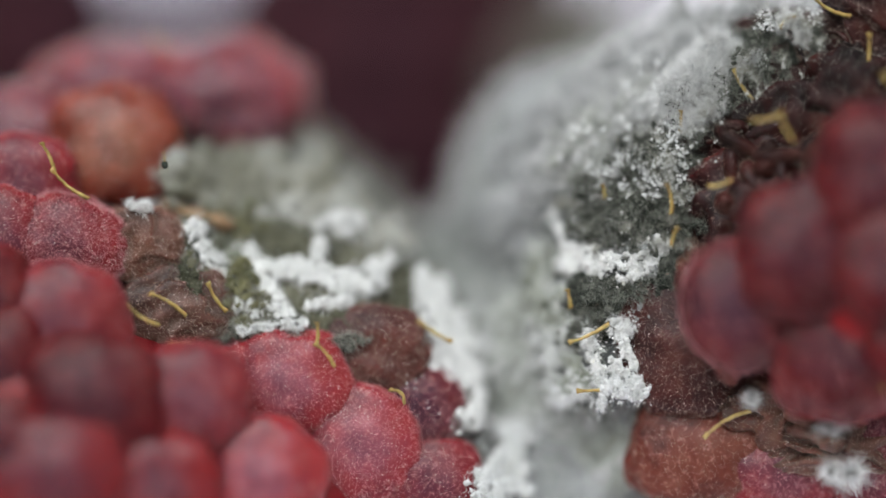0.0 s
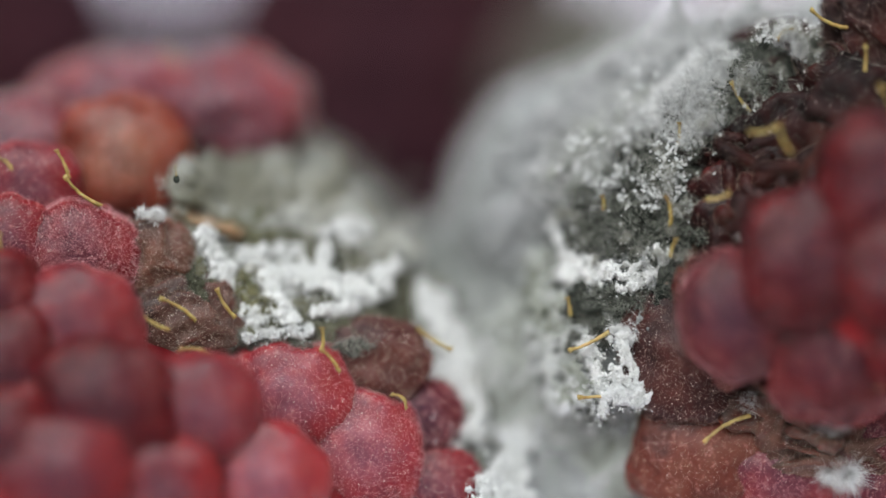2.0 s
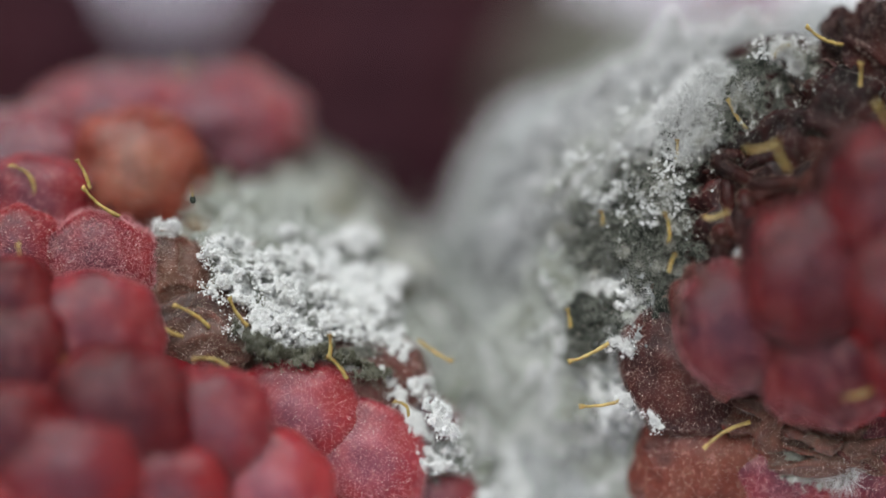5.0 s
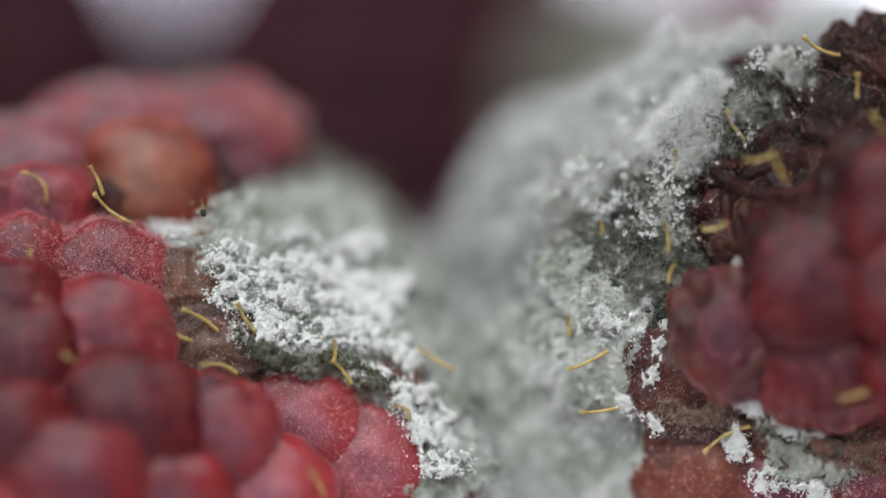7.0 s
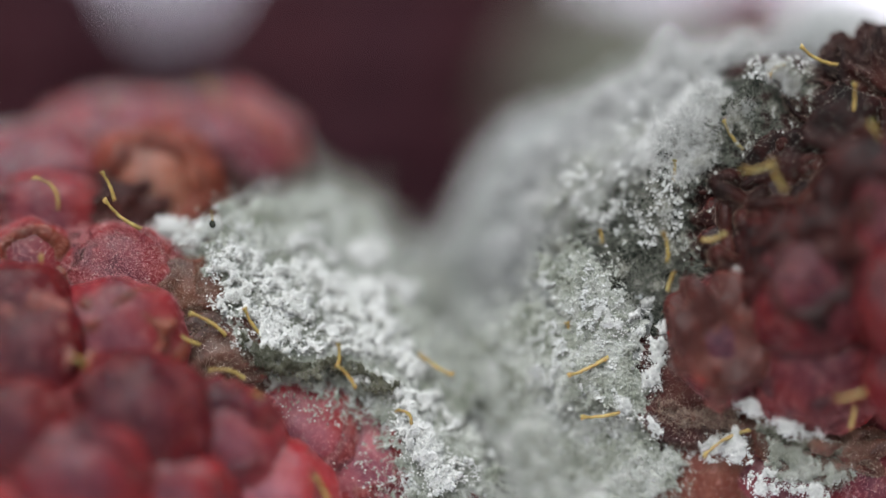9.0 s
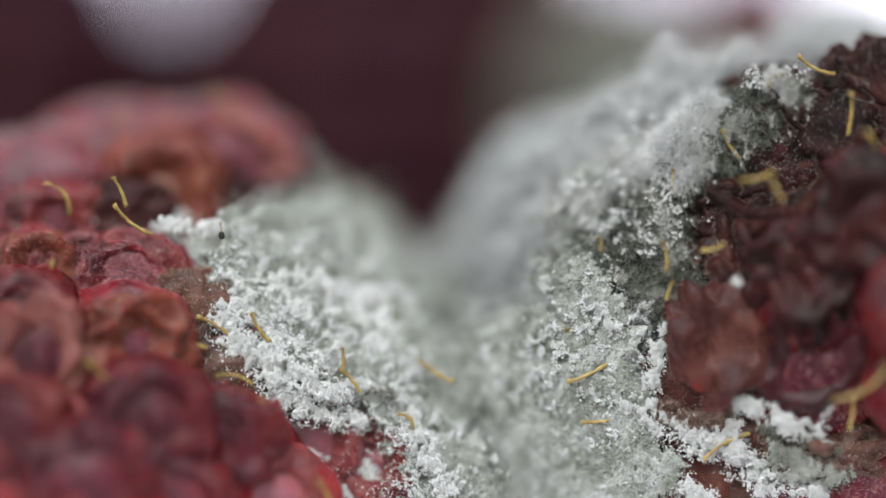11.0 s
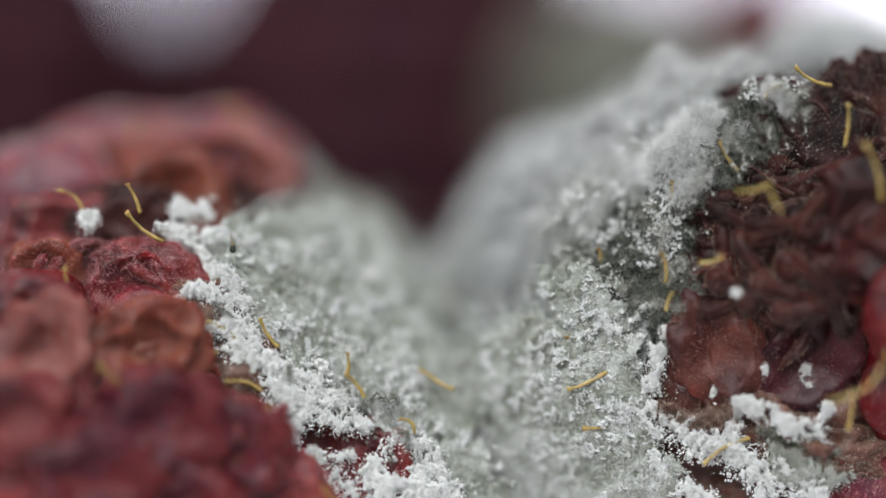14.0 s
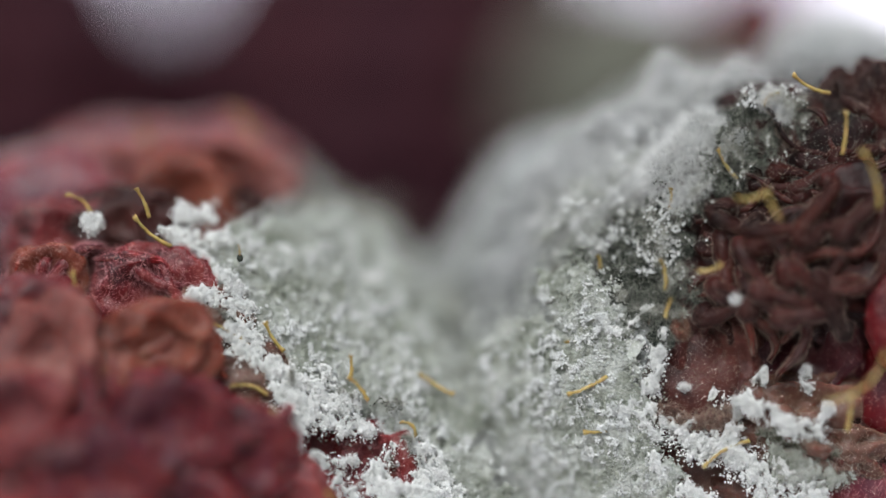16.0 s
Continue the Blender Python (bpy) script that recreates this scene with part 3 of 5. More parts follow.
for row in ((1345, 270, -0.5, 190, 90, 1.2, DARK, 10), (1300, 330, -0.4, 150, 100, 1.1, RUSSET, 60), (1430, 190, 0.1, 200, 70, 1.4, DARK, -12), (1420, 265, -0.9, 190, 90, 1.3, DARK, -30),
            (1365, 365, -0.9, 190, 110, 1.3, RUSSET, 40), (1440, 350, -1.5, 190, 120, 1.4, RUSSET, 75), (1310, 420, -0.5, 150, 90, 1.2, DARK, -45), (1500, 270, -1.2, 180, 90, 1.3, DARK, -20),
            (1520, 120, 0.4, 150, 70, 1.3, DARK, 20), (1490, 390, -1.6, 180, 110, 1.3, DARK, 95), (1385, 440, -1.3, 170, 90, 1.2, RUSSET, 15), (1400, 150, 0.4, 120, 60, 1.2, DARK, 30),
            (1385, 705, -0.1, 150, 40, 1.0, BROWN, 25), (1440, 770, -0.2, 120, 30, 1.0, BROWN, 12), (1220, 455, 0.4, 70, 70, 1.0, BROWN, 70)):
    ruffle(right, *row, thick=0.3)
def fold(berry, x, y, mat, length, sway, waves, heading, seed, shift, d, d_end, lip=0.12, deep=1.8, hair_mat=None):
    """A thin sheet of shrunken skin standing edge-on: its rounded lip winds to and fro and its walls run back into the berry."""
    rng = random.Random(seed)
    k = 54
    p, a, path = Vector((0, 0)), radians(heading), []
    ph = rng.uniform(0, 6.28)
    for i in range(k + 1):
        t = i / k
        path.append((p.copy(), a))
        a += sway / k * (math.cos(2 * math.pi * waves * t + ph) + 0.7 * noise.noise(Vector((t * 4, seed * 1.3, 0)))) * 6.28
        p = p + Vector((math.cos(a), math.sin(a))) * (length / k)
    mid = sum((q for q, _ in path), Vector((0, 0))) / len(path)
    prof = [(-0.75, 1.0), (-0.7, 0.45), (-0.9, 0.12), (-0.95, -0.02), (-0.6, -0.1), (0.0, -0.13), (0.6, -0.1), (0.95, -0.02), (0.9, 0.12), (0.7, 0.45), (0.75, 1.0)]
    verts, faces = [], []
    n = len(prof)
    for i, (q, ang) in enumerate(path):
        t = i / k
        side = Vector((-math.sin(ang), math.cos(ang)))
        swell = (0.35 + min(1.0, 5.0 * min(t, 1 - t))) * (0.85 + 0.35 * noise.noise(Vector((t * 9, seed, 3))))
        crest = 0.28 * noise.noise(Vector((t * 5, seed, 7))) + 0.5 * (2 * t - 1) ** 2
        for u, v in prof:
            flare = 0.35 * max(0.0, v) * noise.noise(Vector((t * 3, seed, 11))) * 60
            c = (q - mid) + side * (u * lip * swell / UNIT * MM + flare)
            verts.append((c.x * UNIT, (v * deep + crest) * MM, c.y * UNIT))
    for i in range(k):
        for j in range(n - 1):
            faces.append((i * n + j, i * n + j + 1, (i + 1) * n + j + 1, (i + 1) * n + j))
    faces += [tuple(range(n)), tuple(range(k * n + n - 1, k * n - 1, -1))]
    bm = bmesh.new()
    made = [bm.verts.new(v) for v in verts]
    for f in faces:
        bm.faces.new([made[i] for i in f])
    bmesh.ops.recalc_face_normals(bm, faces=bm.faces[:])
    ob = part("skin_fold", bm, mat, berry, "curled fold of shrunken skin")
    smooth(ob.data)
    part("down", down(ob.data, 2600, 0.14, seed, 0.006), hair_mat or TAN_HAIR, ob)
    moves(ob, spot(x, y, d), spot(x + shift[0], y + shift[1], d_end), base=berry.location)


# thin upright folds that come to light where the right berry's front has caved in
for i, (x, y, length, sway, waves, heading, mat, d_end) in enumerate((
        (1300, 330, 240, 0.8, 1.3, 60, CHESTNUT, 0.0), (1350, 300, 300, 0.9, 1.5, 10, CHESTNUT, -0.3), (1420, 280, 320, 0.85, 1.4, -20, RUSSET, -0.5), (1380, 370, 300, 0.9, 1.4, 80, CHESTNUT, -0.7),
        (1450, 350, 330, 0.9, 1.3, 110, CHESTNUT, -1.0), (1340, 410, 260, 0.85, 1.5, 45, CHESTNUT, -0.4), (1430, 440, 300, 0.8, 1.3, 60, RUSSET, -0.8), (1500, 420, 300, 0.85, 1.4, 30, CHESTNUT, -1.1),
        (1520, 310, 300, 0.9, 1.5, 60, CHESTNUT, -0.9), (1470, 215, 290, 0.85, 1.4, 5, CHESTNUT, -0.1), (1540, 190, 260, 0.9, 1.4, 40, CHESTNUT, -0.1),
        (1395, 200, 240, 0.9, 1.5, 20, DARK, 0.2), (1540, 110, 240, 0.9, 1.4, 10, CHESTNUT, 0.3), (1465, 125, 240, 0.9, 1.6, -15, DARK, 0.3), (1275, 465, 130, 0.6, 1.2, 70, DARK, 0.3))):
    late_d = d_end if y > 240 else d_end - 0.1
    fold(right, x, y, mat, length, sway, waves, heading, 700 + i, drift(x, y), 0.6 if y > 240 else late_d, late_d, 0.17 if y > 240 else 0.12)
# fuzzy membrane rims between the drupelets and the mould
for i, (berry, x, y, length, sway, waves, heading, mat, d) in enumerate((
        (right, 1425, 745, 190, 0.16, 1.1, -38, BROWN, -0.2),
        (right, 1500, 800, 160, 0.25, 1.2, -15, MAHOGANY, -0.1), (right, 1165, 470, 110, 0.15, 1.0, -70, AMBER, 0.1))):
    fold(berry, x, y, mat, length, sway, waves, heading, 780 + i, drift(x, y), d, d, 0.13, 1.0, TAN_HAIR)
# crumpled crimson skin on the left berry's shoulder
for i, (x, y, length, sway, waves, heading, dx, dy) in enumerate(((45, 410, 180, 0.55, 1.3, 20, 60, 65), (150, 415, 210, 0.5, 1.2, 10, 110, 70), (190, 440, 170, 0.45, 1.1, -25, 120, 65),
                                                                (20, 440, 160, 0.5, 1.2, 50, 60, 60))):
    fold(left, x, y, CRIMSON, length, sway, waves, heading, 740 + i, (dx, dy), 1.9, 0.1, 0.17, 1.2, RED_HAIR)
for i, (x, y, length, sway, waves, heading, dx, dy, mat) in enumerate(((120, 580, 240, 0.35, 1.0, 60, 130, 40, AMBER), (180, 590, 220, 0.4, 1.0, -30, 120, 50, AMBER), (60, 700, 260, 0.4, 1.1, 80, 80, 30, PURPLE),
                                                                     (200, 720, 280, 0.4, 1.0, 95, 60, 40, CRIMSON), (330, 740, 240, 0.4, 1.0, 60, 80, 40, PURPLE), (20, 610, 220, 0.4, 1.0, 50, 70, 30, CRIMSON))):
    fold(left, x, y, mat, length, sway, waves, heading, 750 + i, (dx, dy), 1.5, -1.1 if y < 650 else -2.3, 0.3, 1.6, RED_HAIR)
for row in ((335, 385, 1.5, 130, 70, 0.8, TAN, -8), (322, 468, 0.9, 100, 50, 0.8, TAN, 70)):
    ruffle(left, *row)

# a tiny dark drop on a thread over the left berry's mould
drop_bm = bmesh.new()
bmesh.ops.create_icosphere(drop_bm, subdivisions=3, radius=0.11 * MM)
for v in drop_bm.verts:
    v.co *= 1.0 + 0.25 * noise.noise(v.co * 12000)
    v.co.z *= 1.25
drop = part("stigma", drop_bm, SOOT, left, "tiny dark dried stigma on a thread")
smooth(drop.data)
moves(drop, spot(292, 292, -0.1), spot(425, 457, -0.1), base=left.location)
style(left, 289, 268, 291, 292, -0.1, 0.05, 0.022, end=(133, 165))

# styles
for row in ((72, 252, 96, 305, 0.2, 0.1), (92, 298, 158, 352, 0.2, -0.12), (225, 540, 282, 576, -0.5, -0.1), (300, 608, 365, 622, -0.6, 0.2),
            (368, 500, 402, 552, 0.0, -0.1), (560, 570, 560, 610, -0.2, 0.1), (558, 608, 592, 650, -0.3, 0.1), (30, 598, 82, 660, -1.8, 0.15),
            (395, 640, 425, 695, -1.4, 0.2), (800, 605, 738, 566, 1.0, 0.06), (688, 690, 716, 716, 0.0, 0.4), (520, 795, 545, 845, -1.2, 0.1),
            (-45, 262, 0, 320, 0.9, 0.35), (-25, 400, 10, 470, -0.6, -0.2), (268, 62, 312, 125, 4.6, 0.1), (95, 105, 105, 150, 4.4, 0.1),
            (265, 520, 330, 560, -0.2, 0.1)):
    style(left, *row)
for row in ((1298, 122, 1332, 176, 0.0, -0.08), (1204, 195, 1202, 238, 0.2, 0.08), (1180, 325, 1188, 380, -0.4, 0.1), (1200, 402, 1188, 436, -0.5, -0.1),
            (1295, 318, 1252, 330, -1.0, 0.15), (1328, 212, 1382, 200, -1.5, -0.15), (1382, 198, 1406, 252, -1.7, -0.12), (1538, 58, 1531, 136, -0.5, 0.06),
            (1440, -5, 1506, 28, 0.4, -0.15), (1006, 607, 1078, 573, 0.0, -0.06), (1020, 692, 1108, 677, 0.2, -0.08), (1246, 776, 1328, 728, -0.2, 0.12),
            (1004, 512, 1010, 546, 0.6, 0.05), (1066, 326, 1070, 352, 0.7, 0.1), (1562, 130, 1592, 235, -1.6, 0.12),
            (1525, 690, 1518, 752, -1.0, 0.05), (1380, 50, 1410, 30, 0.4, 0.2)):
    style(right, *row)
style(right, 1620, 612, 1510, 700, -2.0, 0.25, end=(-50, 10))


# ---- mould ----
def keep_left(x, y):
    edge = np.interp(x, [200, 360, 440, 560, 720, 840, 900], [320, 425, 515, 560, 670, 870, 1000])
    return x > 250 and y < edge and y > 60


def keep_right(x, y):
    lim = np.interp(y, [0, 100, 200, 300, 390, 420, 520, 700, 760, 900], [1400, 1290, 1190, 1080, 1000, 1160, 1120, 1110, 1090, 1060])
    return x < lim


def mat_mesh(side, keep, lift, seed, rough=0.45):
    """A felt of mould over part of a berry: an uneven sheet, with spore heads and threads on it."""
    cx, cy, cd, rx, ry, rd = BODY[side]
    rng = np.random.default_rng(seed)
    centre = spot(cx, cy, cd)
    bm = bmesh.new()
    bmesh.ops.create_icosphere(bm, subdivisions=6, radius=1.0)
    off = Vector((seed, seed * 2, 0))
    drop = []
    for v in bm.verts:
        n = v.co.normalized()
        r = 1.0 + 0.02 * noise.noise(n * 4 + off)
        px, py = cx + rx * n.x, cy - ry * n.z
        p = Vector((n.x * rx * UNIT, n.y * rd * MM, n.z * ry * UNIT)) * r
        h = lift + rough * 0.8 * noise.noise(n * 9 + off) + rough * noise.noise(n * 17 + off) + rough * 0.6 * noise.noise(n * 40 + off)
        v.co = p + n * h * MM
        if n.y > 0.55 or not keep(px, py):
            drop.append(v)
    bmesh.ops.delete(bm, geom=drop, context="VERTS")
    me = bpy.data.meshes.new("mould_felt")
    bm.to_mesh(me)
    bm.free()
    return smooth(me), centre


def fuzz_on(me, n_grain, n_hair, seed, size=0.06, length=0.3, width=0.008):
    """Spore heads and threads scattered over a felt."""
    rng = np.random.default_rng(seed)
    co, no = sprinkle(me, n_grain, rng)
    clump = np.array([0.5 + 0.5 * noise.noise(Vector(p) * 900) for p in co])
    keep = rng.uniform(0, 1, n_grain) < clump * 1.3
    co, no = co[keep], no[keep]
    pts = co + rng.normal(0, 0.1 * MM, co.shape) + no * rng.uniform(0, 0.15 * MM, (len(co), 1))
    gv, gf, gn = grains(pts, rng.uniform(0.4, 1.3, len(co)) * size * MM, rng, no)
    co, no = sprinkle(me, n_hair, rng)
    hv, hf = spikes(co, no, length * MM, width * MM, rng, 0.8, 0.7)
    return mesh_of("spore_heads", gv, gf, True, gn), mesh_of("threads", hv, hf, False)


def felt(side, keep, lift, seed, mat, shift, label, n_grain, n_hair, grain_mat, hair_mat=None, length=0.3, size=0.06):
    me, centre = mat_mesh(side, keep, lift, seed)
    me.materials.append(mat)
    root = part("mould_felt", me, mat, None)
    tagged(root, label, "mould", kind="stuff")
    root.location = centre
    moves(root, centre, centre + Vector((shift[0] * UNIT, 0, -shift[1] * UNIT)))
    g, h = fuzz_on(me, n_grain, n_hair, seed + 1, size, length)
    part("spore_heads", g, grain_mat, root)
    part("threads", h, hair_mat or WHITE_HAIR, root)
    return root


felt("left", keep_left, 0.1, 3, GREY, (35, 120), "grey-green mould felt spreading over the raspberry", 20000, 20000, GREY, size=0.07, length=0.4)
felt("right", keep_right, 0.1, 5, HAZE, (-12, 138), "soft grey-white mould felt on the raspberry's flank", 22000, 30000, HAZE, length=0.5, size=0.07)


def rising_felt(side, keep, seed, mat, shift, inward, label):
    """A paler felt that grows up through the first one."""
    me, centre = mat_mesh(side, keep, 0.22, seed, rough=0.5)
    me.materials.append(mat)
    root = part("mould_felt", me, mat, None)
    tagged(root, label, "mould", kind="stuff")
    g, h = fuzz_on(me, 14000, 14000, seed + 1, 0.055, 0.25)
    part("spore_heads", g, mat, root)
    part("threads", h, WHITE_HAIR, root)
    rows = []
    for t, f in PACE:
        k = min(1.0, t / 12.0)
        place = centre + Vector((shift[0] * UNIT * f, 0, -shift[1] * UNIT * f)) + Vector(inward) * MM * (1 - k)
        rows.append((t, Matrix.Translation(place)))
    root.matrix_basis = rows[0][1]
    MOVES.append((root, rows))


rising_felt("left", keep_left, 31, PALE, (35, 118), (-0.35, 0.55, -0.45), "pale grey-green mould felt growing over the raspberry")
rising_felt("right", lambda x, y: keep_right(x, y) and y > 480, 33, PALE, (-10, 105), (0.45, 0.6, -0.2), "pale grey-green mould felt growing over the raspberry")


def cushion(x, y, d, rx, ry, rd, mat, end, label, seed, n_grain=6000, n_hair=11000, length=0.75):
    """A rounded pad of mould between the berries."""
    me = drupelet_mesh(rx * UNIT / MM, ry * UNIT / MM, rd, seed, 0.12, 0.06, 3.0, 5)
    me.materials.append(mat)
    root = part("mould_pad", me, mat, None)
    tagged(root, label, "mould", kind="stuff")
    moves(root, spot(x, y, d), spot(x + end[0], y + end[1], d))
    g, h = fuzz_on(me, n_grain, n_hair, seed, 0.07, length)
    part("spore_heads", g, mat, root)
    part("threads", h, WHITE_HAIR, root)


cushion(990, 350, 7.0, 190, 230, 3.0, HAZE, (5, 118), "downy grey-white mould pad on the berry's shoulder", 21)
cushion(1180, 190, 5.0, 170, 120, 3.0, MIST, (-20, 135), "pale downy mould crest on the berry's shoulder", 22)
cushion(1193, 105, 3.2, 36, 95, 0.7, MIST, (-10, 98), "pointed downy mould tip on the berry's shoulder", 25, 1500, 5000)
cushion(1480, 40, 6.0, 110, 65, 1.8, MIST, (0, 60), "pale downy mould crest on the berry's shoulder", 26)
cushion(870, 725, 8.0, 230, 425, 3.5, ASH, (0, 70), "grey mould bridging the gap between two berries", 23, 9000, 7000)
cushion(1010, 930, 4.5, 170, 260, 2.5, HAZE, (0, 30), "pale mould low between the berries", 24)


def patch(side, x, y, rx, ry, mat, seed, label, n=1800, lift=0.25, size=0.041, hairs=700, tall=0.26, end=None, hair_mat=None, gap=0.0, d=None, name="mould_patch", reach=0.32, spread=0.8, heap=1.0, thin=0.005, buried=0.0):
    """A crumbly patch of mould on a berry: spore heads heaped in an uneven outline, with threads."""
    rng = np.random.default_rng(seed)
    off = Vector((seed * 1.7, seed * 0.9, seed))
    c = depth_on(side, x, y)
    base_d, nrm = c if c else (7.0, Vector((0, -1, 0.2)).normalized())
    if d is not None:
        base_d, nrm = d, Vector((0, -0.75, 0.65)).normalized()
    centre = spot(x, y, base_d)
    right_v = Vector((0, 0, 1)).cross(nrm).normalized() * -1
    up_v = nrm.cross(right_v).normalized() * -1
    pts, rad, ways = [], [], []
    n = min(n, int(rx * ry * 1.0))
    heaps = max(8, n // 16)
    tries = 0
    while len(pts) < n and tries < heaps * 14:
        tries += 1
        u, v = rng.uniform(-1, 1), rng.uniform(-1, 1)
        q = Vector((u * rx / 45.0, v * ry / 45.0, 0)) + off
        r = math.hypot(u, v) + 0.5 * noise.noise(q * 0.9) + 0.35 * noise.noise(q * 2.3) + 0.15 * noise.noise(q * 6.0)
        if r > 0.8 or noise.noise(q * 1.7 + off) < gap - 0.6:
            continue
        e = depth_on(side, x + u * rx, y + v * ry)
        dd = (e[0] - c[0]) if e and c and d is None else 0.0
        p = spot(x + u * rx, y + v * ry, base_d + max(-3.0, min(3.0, dd))) - centre
        top = tall * (1 - max(0, r) ** 2) * (0.5 + 0.8 * noise.noise(q * 3.0)) + 0.04
        p += nrm * (max(0.02, top) + lift - 0.25) * MM
        size_here = heap * rng.uniform(0.055, 0.14) * (1.2 - 0.5 * max(0.0, r))
        k = int(rng.integers(9, 24))
        way = rng.normal(0, 1, (k, 3))
        way /= np.linalg.norm(way, axis=1, keepdims=True)
        way += np.array(nrm) * 0.5
        for w in way:
            pts.append(p + Vector(w) * size_here * rng.uniform(0.55, 1.1) * MM)
            rad.append(rng.uniform(0.45, 1.2) * size * MM)
            ways.append(w * 0.6 + np.array(nrm) * 0.7)
    if not pts:
        return None
    gv, gf, gn = grains(pts, rad, rng, ways)
    root = part(name, mesh_of("mould_patch", gv, gf, True, gn), mat, None)
    tagged(root, label, "mould", "mould patches", "stuff")
    root.location = centre
    if hairs:
        k = rng.integers(0, len(pts), hairs)
        hv, hf = spikes(np.array(pts)[k], np.tile(np.array(nrm), (hairs, 1)), reach * MM, thin * MM, rng, 0.8, spread)
        part("threads", mesh_of("threads", hv, hf, False), hair_mat or WHITE_HAIR, root)
    s = end or drift(x, y)
    last = spot(x + s[0], y + s[1], base_d)
    moves(root, centre, last + Vector((0, buried * MM, 0)), late=1.5)
    return root


def sharp_d(x, y):
    """Depth of the right berry's mould band: level along its crest, falling back to the valley side."""
    crest = np.interp(y, [0, 100, 200, 300, 400, 550, 700, 800], [1400, 1330, 1260, 1190, 1130, 1080, 1080, 1100])
    return 0.15 + max(0.0, crest - x) * 0.012


def vnoise(x, y, seed):
    """Smooth value noise on arrays, from -1 to 1."""
    xi, yi = np.floor(x).astype(np.int64), np.floor(y).astype(np.int64)
    fx, fy = x - xi, y - yi
    fx, fy = fx * fx * (3 - 2 * fx), fy * fy * (3 - 2 * fy)

    def at(a, b):
        k = (a * 374761393 + b * 668265263 + seed * 144269504) & 0xFFFFFFFF
        k = ((k ^ (k >> 13)) * 1274126177) & 0xFFFFFFFF
        return ((k ^ (k >> 16)) & 0xFFFF) / 32768.0 - 1.0
    top = at(xi, yi) * (1 - fx) + at(xi + 1, yi) * fx
    low = at(xi, yi + 1) * (1 - fx) + at(xi + 1, yi + 1) * fx
    return top * (1 - fy) + low * fy


def spots(x, y, d):
    """spot() on arrays."""
    k = (D + d * MM) / D
    return np.stack([(x - 784) * UNIT * k, d * MM, EYE_Z + (441 - y) * UNIT * k], -1)


def left_early(x, y):
    """Depth of the left berry's mouldy slope at the start, level along the drupelets' edge."""
    edge = np.interp(x, [250, 330, 400, 560, 720, 830, 900], [380, 450, 590, 605, 700, 850, 1000])
    return 0.25 + 0.0085 * np.maximum(-40, edge - y)


def left_late(x, y):
    """The same slope at the end, after it has sunk."""
    edge = np.interp(x, [250, 320, 410, 470, 560, 640, 720, 800], [430, 560, 620, 690, 760, 850, 900, 1000])
    rise = np.maximum(-60, edge - y)
    return 0.15 + 0.0032 * rise + 0.000022 * np.maximum(0, rise - 120) ** 2


def right_slope(x, y):
    crest = np.interp(y, [0, 100, 200, 300, 400, 550, 700, 800, 900], [1400, 1330, 1260, 1190, 1130, 1080, 1080, 1120, 1180])
    return 0.0 + np.maximum(0.0, crest - x) * 0.012


def right_late(x, y):
    """The right berry's slope at the end, when the mould has filled the valley."""
    run = np.maximum(0.0, np.interp(y, [400, 550, 700, 800, 900], [1130, 1080, 1080, 1120, 1180]) - x)
    return 0.0055 * run + 0.00002 * np.maximum(0, run - 70) ** 2


def coverage(strokes, x, y, seed, ragged):
    """How far inside a set of strokes (x, y, half-width) a place lies; above 0 is inside, with a ragged edge."""
    best = np.full(x.shape, 9.0)
    for stroke in strokes:
        pairs = list(zip(stroke, stroke[1:])) or [(stroke[0], stroke[0])]
        for (ax, ay, aw), (bx, by, bw) in pairs:
            dx, dy = bx - ax, by - ay
            t = np.clip(((x - ax) * dx + (y - ay) * dy) / (dx * dx + dy * dy + 1e-6), 0, 1)
            best = np.minimum(best, np.hypot(x - ax - t * dx, y - ay - t * dy) / (aw + t * (bw - aw)))
    edge = 0.6 * vnoise(x / 34, y / 34, seed) + 0.6 * vnoise(x / 14, y / 14, seed + 1) + 0.45 * vnoise(x / 6, y / 6, seed + 2)
    hole = 0.85 + 1.3 * vnoise(x / 17, y / 17, seed + 3) + 0.6 * vnoise(x / 7, y / 7, seed + 4)
    return np.minimum(1.0 - best + ragged * edge, hole + 1.2 * (0.8 - ragged))


UPWARD = Vector((0, -0.75, 0.65)).normalized()


